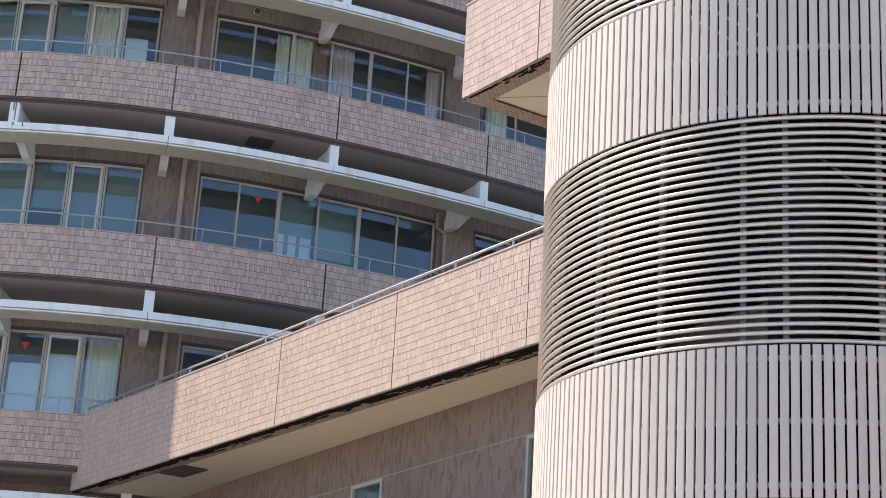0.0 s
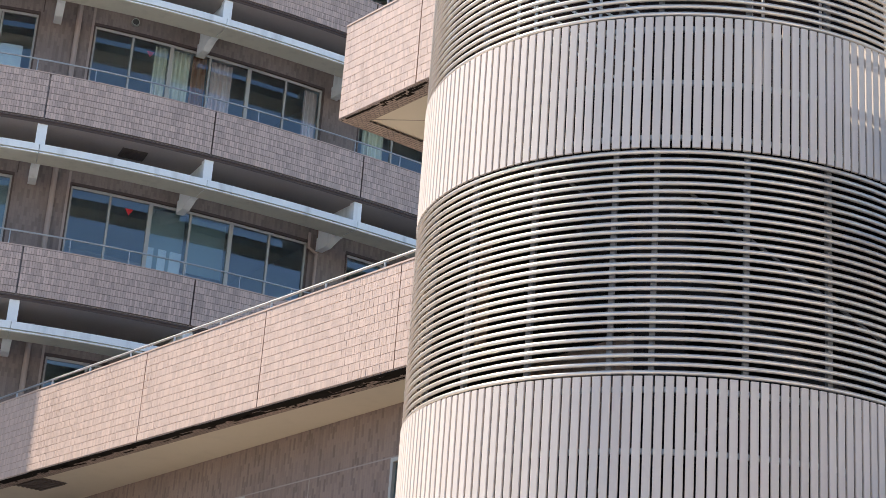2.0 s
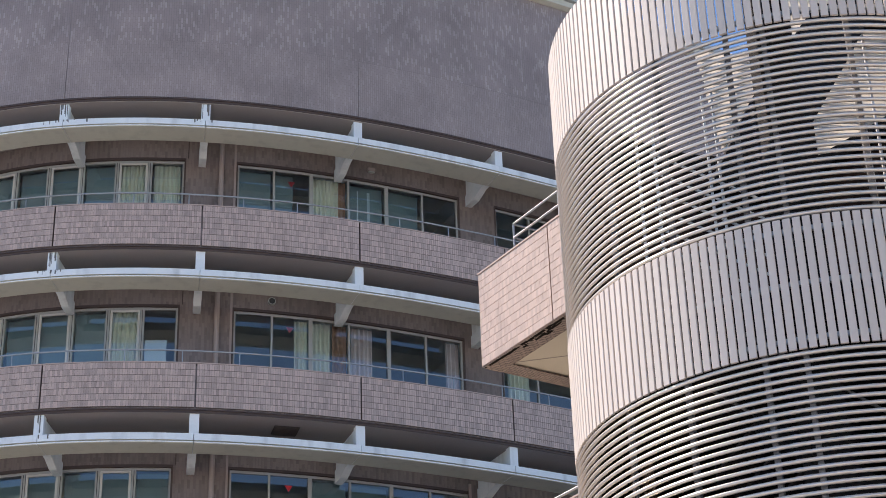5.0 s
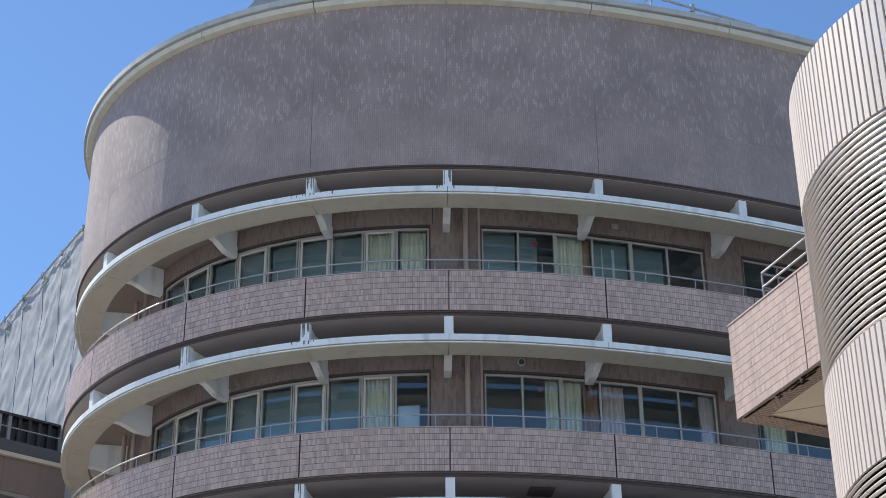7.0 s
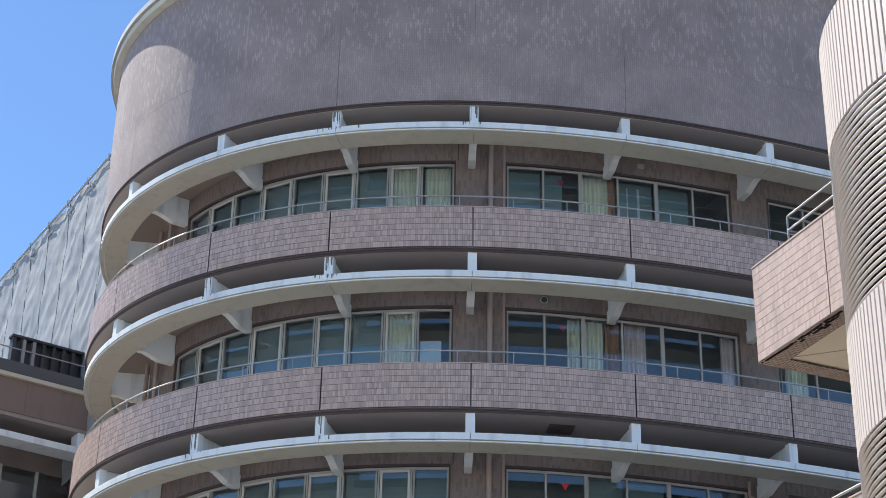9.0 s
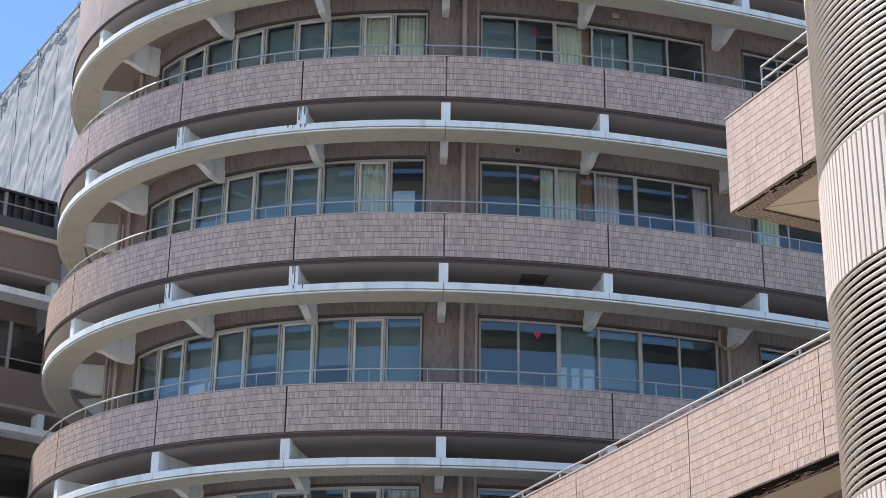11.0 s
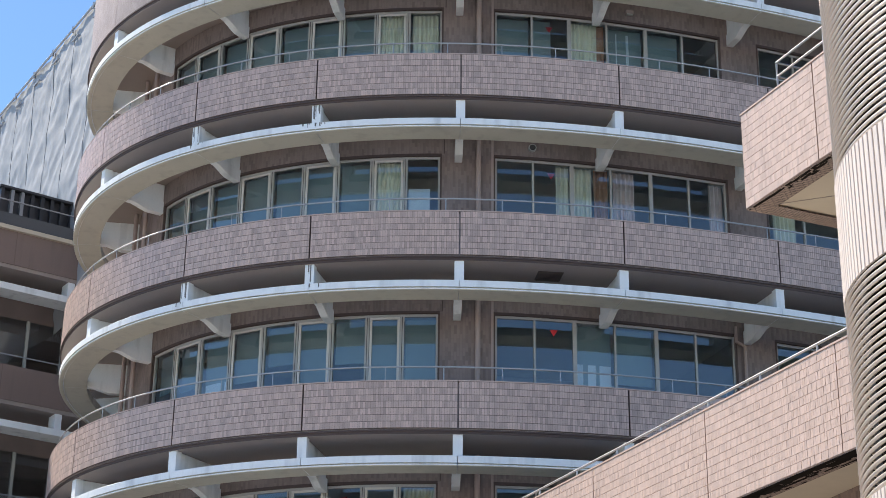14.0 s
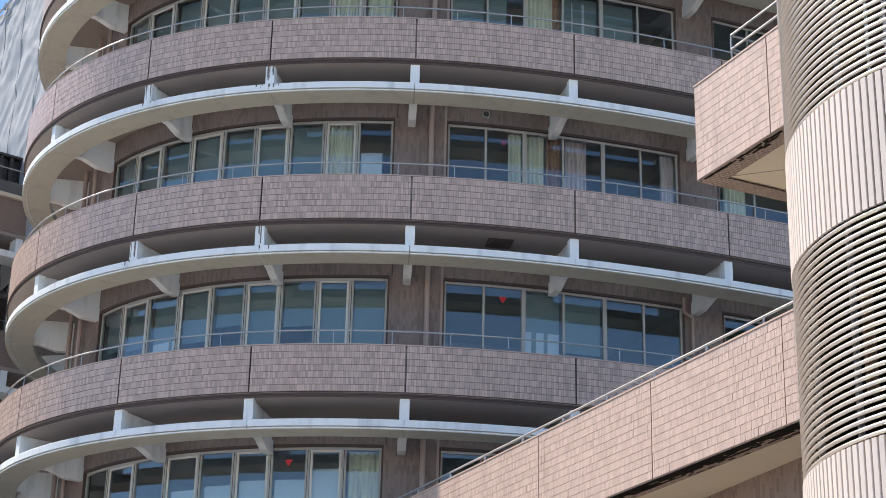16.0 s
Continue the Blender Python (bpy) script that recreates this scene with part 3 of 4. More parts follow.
wd_ = (WB - WA).normalized()
wo = Vector((wd_.y, -wd_.x, 0))
if wo.x > 0:
    wo = -wo
wlen = (WB - WA).length


def low_wall_at(y):
    return (y - WA.y) / wd_.y


lw = thing("lower_wing", (3, 29, 0), "brown tiled wall with narrow windows under the terrace", "building")


def wall_piece(name, a, b, z0, z1, mt, par=lw, thick=0.2, out=0.0):
    p = WA + wd_ * a + wo * (out - thick)
    me = boxes_mesh(name, [(p + Vector((0, 0, z0)), wd_ * (b - a), wo * thick, Vector((0, 0, z1 - z0)))])
    lay = me.uv_layers.new(name="UVMap")
    for lp in me.loops:
        co = me.vertices[lp.vertex_index].co
        lay.data[lp.index].uv = ((co - WA).dot(wd_), co.z)
    return part(name, me, mt, par)


zs0, zs1 = EYE + 5.58, ZD - 1.43
opens = [(30.15, 29.22), (27.89, 26.95), (23.22, 22.0)]
zw0 = EYE + 3.4
wall_piece("upper_wall", 0, wlen, zs0 + 0.02, zs1, M_WALL_LOW)
xs = [0.0]
for y0, y1 in opens:
    xs += [low_wall_at(y0), low_wall_at(y1)]
xs.append(wlen)
for a, b in zip(xs[::2], xs[1::2]):
    wall_piece("wall_panel", a + 0.008, b - 0.008, zw0, zs0, M_WALL_LOW)
wall_piece("wall_base", 0, wlen, 0, zw0, M_WALL_LOW)
for y in (33.5, 25.2):
    q = low_wall_at(y)
    wall_piece("seam", q, q + 0.02, zw0, zs0 - 0.005, M_SLAB, out=0.004)
wall_piece("seam", 0, wlen, zs0 - 0.002, zs0 + 0.016, M_SLAB, out=0.004)
for y0, y1 in opens:
    a, b = low_wall_at(y0), low_wall_at(y1)
    w = wall_piece("window", a, b, zs0 - 0.06, zs0 - 0.006, M_FRAME, thick=0.1, out=0.01)
    for e in (a, b - 0.06):
        wall_piece("frame", e, e + 0.06, zw0, zs0 - 0.06, M_FRAME, w, 0.1, 0.01)
    pn = part("pane", pane_mesh("pane", WA + wd_ * (a + 0.07) - wo * 0.05 + Vector((0, 0, zw0)), wd_ * (b - a - 0.14), wo * 0.012, Vector((0, 0, zs0 - 0.07 - zw0))), M_GLASS, w)
    pn.visible_shadow = False
    # sheet added behind the pane; its colour gives the glass its teal look
    wall_piece("blind", a + 0.05, b - 0.05, zw0, zs0 - 0.05, M_TEAL, w, 0.02, -0.07)

# ---------------------------------------------------------------- stair tower
TX, TY, TR = 7.2, 17.75, 3.0
tower = thing("stair_tower", (TX, TY, 0), "round stair tower screened by beige slats and metal tubes", "tower")
BAND = [(12.40, 10.90), (8.52, 7.08), (4.73, 3.29), (0.93, -0.51)]
slat = boxes_mesh("slat", [((-0.040, TR - 0.03, -0.72), (0.080, 0, 0), (0, 0.03, 0), (0, 0, 1.44))])
bm = bmesh.new()
bm.from_mesh(slat)
bmesh.ops.bevel(bm, geom=[e for e in bm.edges if abs(e.verts[0].co.z - e.verts[1].co.z) > 1], offset=0.006, segments=1, affect="EDGES")
bm.to_mesh(slat)
bm.free()
slat.materials.append(M_SCREEN)
NSL = 188


BACK = math.atan2(TY, TX)  # direction in which the tower joins the building


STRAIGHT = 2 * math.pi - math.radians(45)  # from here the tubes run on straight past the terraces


def in_front(a):
    """True on the open side of the tower, away from the building."""
    return math.cos(a - BACK) < 0.42


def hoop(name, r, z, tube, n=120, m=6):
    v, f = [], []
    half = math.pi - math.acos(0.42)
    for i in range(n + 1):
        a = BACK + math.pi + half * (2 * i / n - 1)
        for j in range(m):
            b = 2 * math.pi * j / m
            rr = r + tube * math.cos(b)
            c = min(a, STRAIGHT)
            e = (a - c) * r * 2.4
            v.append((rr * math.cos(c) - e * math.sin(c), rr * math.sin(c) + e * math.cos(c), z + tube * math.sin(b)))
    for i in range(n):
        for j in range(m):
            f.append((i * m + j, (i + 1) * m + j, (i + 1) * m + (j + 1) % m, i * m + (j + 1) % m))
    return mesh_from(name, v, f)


def flat_hoop(r0, r1, z0, z1, n=96):
    v, f = [], []
    for i in range(n):
        a = 2 * math.pi * i / n
        c, s = math.cos(a), math.sin(a)
        v += [(r0 * c, r0 * s, z0), (r1 * c, r1 * s, z0), (r1 * c, r1 * s, z1), (r0 * c, r0 * s, z1)]
    for i in range(n):
        for j in range(4):
            a, b = i * 4 + j, i * 4 + (j + 1) % 4
            c, d = ((i + 1) % n) * 4 + (j + 1) % 4, ((i + 1) % n) * 4 + j
            f.append((a, d, c, b))
    return v, f


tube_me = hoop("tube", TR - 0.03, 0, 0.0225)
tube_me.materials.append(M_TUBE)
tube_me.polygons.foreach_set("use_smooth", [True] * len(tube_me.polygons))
for bi, (zt, zb) in enumerate(BAND):
    v, f = [], []
    for zz in (zb + 0.12, (zt + zb) / 2, zt - 0.12):
        a, b = flat_hoop(TR - 0.075, TR - 0.035, zz - 0.025, zz + 0.025)
        f += [tuple(len(v) + i for i in t) for t in b]
        v += a
    rails = mesh_from("slat_rails", v, f)
    rails.transform(Matrix.Translation((TX, TY, EYE)))
    band = part("slat_band", rails, M_STEEL, tower, "band of upright beige slats")
    for i in range(NSL):
        if not in_front(2 * math.pi * i / NSL + math.pi / 2):
            continue
        ob = new("slat", slat)
        ob.parent = band
        ob.matrix_basis = Matrix.Translation((TX, TY, EYE + (zt + zb) / 2)) @ Matrix.Rotation(2 * math.pi * i / NSL, 4, "Z") @ Matrix.Diagonal((1, 1, (zt - zb) / 1.44, 1))
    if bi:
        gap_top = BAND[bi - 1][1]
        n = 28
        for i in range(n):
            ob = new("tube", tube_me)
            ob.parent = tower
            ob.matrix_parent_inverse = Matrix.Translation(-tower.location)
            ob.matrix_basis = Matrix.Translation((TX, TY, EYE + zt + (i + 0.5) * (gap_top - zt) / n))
# inner posts carrying the tubes, doubled where two bays of tubes meet
for deg in (-63.8, -46.7, -29.6, -12.5, -4.5, 13.0, 30.2, 47.3, 64.5):
    a = BACK + math.pi + radians(deg)
    ca, sa = math.cos(a), math.sin(a)
    c = Vector((TX + (TR - 0.12) * ca, TY + (TR - 0.12) * sa, 0.2))
    part("tube_post", boxes_mesh("tube_post", [(c - Vector((-sa, ca, 0)) * 0.0275, Vector((-sa, ca, 0)) * 0.055, Vector((ca, sa, 0)) * 0.05, Vector((0, 0, EYE + 12.0)))]), M_POST, tower)
# dark joint sleeves of the tubes between the doubled posts
a = BACK + math.pi - radians(8.5)
sl_v, sl_f = bar((0, -0.02, 0), (0, 0.02, 0), 0.0245, 8)
sleeve = mesh_from("sleeve", sl_v, sl_f)
sleeve.materials.append(M_TUBE)
for bi in range(1, 4):
    zt, gap_top = BAND[bi][0], BAND[bi - 1][1]
    for i in range(28):
        ob = new("sleeve", sleeve)
        ob.parent = tower
        ob.matrix_parent_inverse = Matrix.Translation(-tower.location)
        ob.matrix_basis = Matrix.Translation((TX + (TR - 0.03) * math.cos(a), TY + (TR - 0.03) * math.sin(a), EYE + zt + (i + 0.5) * (gap_top - zt) / 28)) @ Matrix.Rotation(a, 4, "Z")
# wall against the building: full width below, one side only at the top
# its near-black colour carries the shade inside the tower
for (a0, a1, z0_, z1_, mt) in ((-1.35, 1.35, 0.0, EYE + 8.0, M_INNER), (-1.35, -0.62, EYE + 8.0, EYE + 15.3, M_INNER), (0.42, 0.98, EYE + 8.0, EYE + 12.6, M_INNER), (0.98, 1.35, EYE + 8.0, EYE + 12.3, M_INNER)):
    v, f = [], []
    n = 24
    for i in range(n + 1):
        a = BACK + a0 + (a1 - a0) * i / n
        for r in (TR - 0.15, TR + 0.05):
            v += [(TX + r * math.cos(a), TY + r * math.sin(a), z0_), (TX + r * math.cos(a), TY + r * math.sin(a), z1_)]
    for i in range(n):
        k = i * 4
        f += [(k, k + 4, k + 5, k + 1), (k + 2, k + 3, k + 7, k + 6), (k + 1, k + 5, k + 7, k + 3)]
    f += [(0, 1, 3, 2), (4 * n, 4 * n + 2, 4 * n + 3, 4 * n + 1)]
    part("back_wall", mesh_from("back_wall", v, f, [(0, 0)] * len(v)), mt, tower, "wall behind the stairs, coloured as deep shade")
# translucent corrugated sheets behind the stairs, lit through from outside
def corrugated(x0, x1, z0, z1, slant):
    v, f = [], []
    n = int((z1 - z0) / 0.0125)
    for i in range(n + 1):
        u = i / n
        y = TY + 2.3 + 0.03 * math.cos(2 * math.pi * i / 10)
        for dy in (0.0, 0.004):
            v += [(TX + x0 + slant * (1 - u), y + dy, EYE + z0 + (z1 - z0) * u), (TX + x1, y + dy, EYE + z0 + (z1 - z0) * u)]
    for i in range(n):
        k = 4 * i
        f += [(k, k + 1, k + 5, k + 4), (k + 3, k + 2, k + 6, k + 7), (k + 1, k + 3, k + 7, k + 5), (k + 2, k, k + 4, k + 6)]
    return mesh_from("corrugated_sheet", v, f)


for x0, x1, top, slant in ((-0.42, 0.6, 13.95, 0.5), (0.601, 3.0, 15.2, 0.0)):
    part("corrugated_sheet", corrugated(x0, x1, 10.5, top, slant), M_CORRUGATED, tower, "pale translucent corrugated sheet", smooth=True)
    for zz in np.arange(10.9, top, 1.1):
        part("purlin", boxes_mesh("purlin", [((TX + max(x0, -0.1), TY + 2.36, EYE + zz), (x1 - max(x0, -0.1), 0, 0), (0, 0.05, 0), (0, 0, 0.05))]), M_POST, tower)

# added wall behind the straight run of the tubes, coloured as deep shade
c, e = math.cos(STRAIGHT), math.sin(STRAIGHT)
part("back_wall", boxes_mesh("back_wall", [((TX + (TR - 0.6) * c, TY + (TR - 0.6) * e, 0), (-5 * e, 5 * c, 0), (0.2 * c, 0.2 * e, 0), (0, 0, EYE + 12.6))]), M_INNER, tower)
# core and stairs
# near-black columns and steps: the shade is in their colour
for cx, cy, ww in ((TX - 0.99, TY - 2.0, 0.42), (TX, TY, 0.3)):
    part("core_column", boxes_mesh("core_column", [((cx - ww / 2, cy - 0.15, 0), (ww, 0, 0), (0, 0.3, 0), (0, 0, EYE + 12.2))]), M_INNER, tower, "steel column, near-black for stairwell shade")
for k in range(-3, -1):
    zf = ZC + k * P - 1.1
    for (x0, z0_, x1, z1_, y) in ((-1.6, zf, 1.6, zf + P / 2, 0.3), (1.6, zf + P / 2, -1.6, zf + P, -1.7)):
        ns = 11
        for i in range(ns):
            ta, tb = i / ns, (i + 1) / ns
            xa, xb = x0 + (x1 - x0) * ta, x0 + (x1 - x0) * tb
            zz = z0_ + (z1_ - z0_) * tb
            part("tread", boxes_mesh("tread", [((TX + min(xa, xb), TY + y, zz - 0.03), (abs(xb - xa) + 0.03, 0, 0), (0, 1.4, 0), (0, 0, 0.05))]), M_STAIR, tower)
        for yy in (y - 0.03, y + 1.4):
            part("stringer", boxes_mesh("stringer", [((TX + x0, TY + yy, z0_ - 0.12), (x1 - x0, 0, z1_ - z0_), (0, 0.03, 0), (0, 0, 0.3))]), M_STAIR, tower)
            part("stair_rail", bars_mesh("stair_rail", [((TX + x0, TY + yy, z0_ + 1.0), (TX + x1, TY + yy, z1_ + 1.0))], 0.02), M_POST, tower)
    for sx, zz in ((-1, zf), (1, zf + P / 2)):
        v, f = [], []
        n = 14
        c = len(v)
        pts = [(TX + sx * 1.6 + sx * 1.2 * math.sin(math.pi * i / n), TY - 2.2 * math.cos(math.pi * i / n)) for i in range(n + 1)]
        v += [(x, y, zz) for x, y in pts] + [(x, y, zz - 0.12) for x, y in pts]
        f += [tuple(c + i for i in range(n + 1)), tuple(c + n + 1 + i for i in range(n, -1, -1))]
        f += [(c + i, c + n + 1 + i, c + n + 1 + (i + 1) % (n + 1), c + (i + 1) % (n + 1)) for i in range(n + 1)]
        part("landing", mesh_from("landing", v, f), M_STAIR, tower, "steel landing, near-black for stairwell shade")

# ---------------------------------------------------------------- wing behind, with sheeted scaffold
WK = 1.035
LA, LB = Vector((-22.0, 37.6, 0)) * WK, Vector((-7.0, 48.2, 0)) * WK
ZW, PW = EYE + (ZC - EYE) * WK, P * WK
ld = (LB - LA).normalized()
lo = Vector((ld.y, -ld.x, 0))
ll = (LB - LA).length
wing = thing("rear_wing", (-14, 44, 0), "brown tiled rear wing with white balcony ledges", "building")


def lbox(a, b, o0, o1, z0, z1):
    return (LA + ld * a + lo * o0 + Vector((0, 0, z0)), ld * (b - a), lo * (o1 - o0), Vector((0, 0, z1 - z0)))


for k in (2, 1, 0, -1, -2):
    L = ZW + k * PW
    part("parapet", boxes_mesh("parapet", [lbox(0, ll, -0.15, 0, L - 1.0, L)]), M_WING, wing, "brown tiled parapet")
    for s in np.arange(2.6, ll, 3.3):
        part("panel_joint", boxes_mesh("panel_joint", [lbox(s, s + 0.025, 0.001, 0.004, L - 1.0, L)]), M_GROUT, wing)
    part("slab", boxes_mesh("slab", [lbox(0, ll, -8, -0.03, L - 1.11, L - 1.0)]), M_SLAB, wing)
    part("ledge_beam", boxes_mesh("ledge_beam", [lbox(0, ll, -0.7, 0, L - 1.75, L - 1.56)]), M_WHITE, wing, "white ledge beam")
    for s in np.arange(1.0, ll, 3.3):
        part("post", boxes_mesh("post", [lbox(s, s + 0.2, -0.5, -0.05, L - 1.56, L - 1.11)]), M_WHITE, wing)
    if k < 2:
        part("recess_wall", boxes_mesh("recess_wall", [lbox(0, ll, -1.9, -1.7, L - 1.0, L + PW - 1.11)]), M_WALL, wing)
        part("window", pane_mesh("window", *lbox(0.5, ll, -1.7, -1.68, L - 0.3, L + 2.0)), M_GLASS, wing)
        for q in np.arange(0.5, ll, 1.1):
            part("mullion", boxes_mesh("mullion", [lbox(q, q + 0.09, -1.679, -1.62, L - 0.3, L + 2.0)]), M_FRAME, wing)
        part("handrail", boxes_mesh("handrail", [lbox(0, ll, -0.17, -0.14, L + 0.33, L + 0.36)]), M_STEEL, wing)
part("roof_edge", boxes_mesh("roof_edge", [lbox(0, ll, -9, 0.06, ZW + 2 * PW + 0.12, ZW + 2 * PW + 0.5)]), M_EDGE, wing, "dark weathered roof edge")
part("roof_trim", boxes_mesh("roof_trim", [lbox(0, ll, -0.2, 0.12, ZW + 2 * PW + 0.002, ZW + 2 * PW + 0.118)]), M_SOFFIT, wing, "cream roof trim")
part("roof_rail", boxes_mesh("roof_rail", [lbox(0, ll, -0.13, -0.10, ZW + 2 * PW + 0.95, ZW + 2 * PW + 0.98)]), M_RAIL, wing)
rl_ = thing("roof_louvre", LA + ld * 11.6 + lo * -0.9 + Vector((0, 0, ZW + 2 * PW + 0.5)), "dark louvred plant screen on the rear roof", "louvre")
part("backing", boxes_mesh("backing", [lbox(12.3, ll, -1.4, -1.3, ZW + 2 * PW + 0.5, ZW + 2 * PW + 1.8)]), M_DARKSTEEL, rl_)
part("cap", boxes_mesh("cap", [lbox(12.25, ll, -1.42, -1.1, ZW + 2 * PW + 1.8, ZW + 2 * PW + 1.87)]), M_DARKSTEEL, rl_)
for i in range(18):
    part("blade", boxes_mesh("blade", [lbox(12.3 + i * 0.31, 12.4 + i * 0.31, -1.29, -1.15, ZW + 2 * PW + 0.5, ZW + 2 * PW + 1.8)]), M_RAIL if i in (1, 2) else M_DARKSTEEL, rl_)

SA, SB = Vector((-17.6, 57.8, 0)), Vector((-8.0, 42.4, 0))
sd = (SB - SA).normalized()
so = Vector((-sd.y, sd.x, 0))
if so.x > 0:
    so = -so
sl = (SB - SA).length
scaf = thing("scaffold", (-13, 50, ZC + 2 * P), "scaffold wrapped in pale translucent sheeting", "scaffold")
nx, nz = 220, 90
v, f = [], []
zt0, zt1 = ZC + 2 * P - 1.5, EYE + 28.3


def wrinkle(s, z):
    """How far the sheeting lies behind its poles: broad slack between them, crossed by slanting creases."""
    w = 0.05 * noise.noise(Vector((s * 0.7, z * 0.6, 3))) + 0.012 * abs(math.sin(s * math.pi / 1.8))
    w += 0.07 * abs(noise.noise(Vector((s * 1.1 - z * 0.9, s * 0.35 + z * 0.3, 4))))
    w += 0.05 * abs(noise.noise(Vector((s * 1.3 + z * 1.2, z * 0.9 - s * 0.5, 7))))
    return w + 0.025 * abs(noise.noise(Vector((s * 3.5, z * 4.0 + s, 1))))


for i in range(nx + 1):
    for j in range(nz + 1):
        s, z = sl * i / nx, zt0 + (zt1 - zt0) * j / nz
        v.append(SA + sd * s - so * wrinkle(s, z) + Vector((0, 0, z + 0.05 * j / nz)))
for i in range(nx):
    for j in range(nz):
        a = i * (nz + 1) + j
        f.append((a, a + nz + 1, a + nz + 2, a + 1))
part("sheet", mesh_from("sheet", v, f), M_SHEET, scaf, "pale wrinkled sheeting", smooth=True)
for s in np.arange(0, sl, 1.8):
    part("pole", bars_mesh("pole", [(SA + sd * s - so * 0.28 + Vector((0, 0, zt0)), SA + sd * s - so * 0.28 + Vector((0, 0, zt1 + 0.3)))], 0.03), M_STEEL, scaf)
part("ledger", bars_mesh("ledger", [(SA + so * 0.05 + Vector((0, 0, zt1)), SB + so * 0.05 + Vector((0, 0, zt1)))], 0.04), M_STEEL, scaf)

for s in np.arange(0.9, sl, 1.8):
    v, f = [], []
    for j in range(61):
        z = zt0 + (zt1 - zt0) * j / 60
        for e in (0.0, 0.02):
            q = s + e + 0.06 * noise.noise(Vector((s, z * 0.7, 2)))
            p = SA + sd * q - so * wrinkle(q, z) + Vector((0, 0, z))
            v += [p + so * 0.012, p - so * 0.02]
    for j in range(60):
        k = 4 * j
        f += [(k, k + 2, k + 6, k + 4), (k + 2, k + 3, k + 7, k + 6), (k + 1, k, k + 4, k + 5)]
    part("sheet_seam", mesh_from("sheet_seam", v, f), M_SEAM, scaf, "laced seam between two sheets")
    part("tie", bars_mesh("tie", [(SA + sd * s + so * 0.02 + Vector((0, 0, zt1 - 0.42)), SA + sd * (s + 0.55) + so * 0.02 + Vector((0, 0, zt1 - 0.42)))], 0.03, 6), M_STEEL, scaf)
    part("clamp", bars_mesh("clamp", [(SA + sd * s + so * 0.05 + Vector((0, 0, zt1 - 0.12)), SA + sd * s + so * 0.05 + Vector((0, 0, zt1 + 0.10)))], 0.04, 8), M_STEEL, scaf)

# sheeted scaffold round the plant room on the ward roof
RZ = ZC + 15.2
top_sc = thing("scaffold", (2.0, 41.0, RZ), "white sheeted scaffold standing on the ward roof", "scaffold")


def roof_sheet(x0, x1, y, z_of, label):
    v, f = [], []
    n, m = 60, 24
    for i in range(n + 1):
        x = x0 + (x1 - x0) * i / n
        for j in range(m + 1):
            z = RZ + (z_of(x) - RZ) * j / m
            v.append((x, y + 0.10 * noise.noise(Vector((x * 1.3, z * 1.1, 5))) + 0.06 * abs(noise.noise(Vector((x * 3 + z, z * 2.4, 9)))), z))
    for i in range(n):
        for j in range(m):
            a = i * (m + 1) + j
            f.append((a, a + m + 1, a + m + 2, a + 1))
    part("sheet", mesh_from("sheet", v, f), M_SHEET, top_sc, label, smooth=True)


ROOF_Y = 38.0
roof_sheet(-5.45, -0.6, ROOF_Y, lambda x: min(RZ + 4.3, RZ + 2.3 + (x + 5.45) * 1.6), "pale wrinkled sheeting")
roof_sheet(2.4, 8.0, ROOF_Y + 1.1, lambda x: RZ + 3.95 - (x - 2.4) * 0.40, "pale sheeting sloping down behind the poles")
for x in (-0.5, 1.2, 3.0, 4.3, 5.5, 6.6):
    h = min(RZ + 4.3, RZ + 3.75 - (x - 3.0) * 0.39) + 0.1
    for dy in (0.0, 1.0):
        part("pole", bars_mesh("pole", [((x, ROOF_Y + dy, RZ), (x, ROOF_Y + dy, h))], 0.03), M_STEEL, top_sc)
    part("brace", bars_mesh("brace", [((x, ROOF_Y, h - 0.1), (x - 1.1, ROOF_Y, h - 1.3))], 0.022), M_STEEL, top_sc)
    part("clamp", bars_mesh("clamp", [((x, ROOF_Y, h - 0.2), (x, ROOF_Y, h + 0.02))], 0.055), M_STEEL, top_sc)
for dy in (0.0, 1.0):
    part("ledger", bars_mesh("ledger", [((-5.2, ROOF_Y + dy, RZ + 3.2), (2.0, ROOF_Y + dy, RZ + 3.2))], 0.03), M_STEEL, top_sc)
    part("ledger", bars_mesh("ledger", [((1.2, ROOF_Y + dy, RZ + 4.42), (8.2, ROOF_Y + dy, RZ + 1.75))], 0.035), M_STEEL, top_sc)

# ---------------------------------------------------------------- curtains, blinds and marks behind the ward windows
def curtain(s0, s1, z0, z1, material, label, folds=9.0):
    n = max(8, int((s1 - s0) * 40))
    v, f = [], []
    for i in range(n + 1):
        s = s0 + (s1 - s0) * i / n
        w = 0.035 * math.sin(s * 2 * math.pi * folds / 1.0) + 0.015 * math.sin(s * 37)
        for o in (0, -0.008):
            v += [ring(s, WALL_OFF - 0.165 + w + o, z0), ring(s, WALL_OFF - 0.165 + 0.7 * w + o, z1)]
    for i in range(n):
        k = i * 4
        f += [(k, k + 4, k + 5, k + 1), (k + 2, k + 3, k + 7, k + 6), (k + 1, k + 5, k + 7, k + 3), (k, k + 2, k + 6, k + 4)]
    f += [(0, 1, 3, 2), (4 * n, 4 * n + 2, 4 * n + 3, 4 * n + 1)]
    me = mesh_from("curtain", v, f)
    me.materials.append(material)
    return tagged(new("curtain", me), label, "curtain", "curtains in the ward windows")


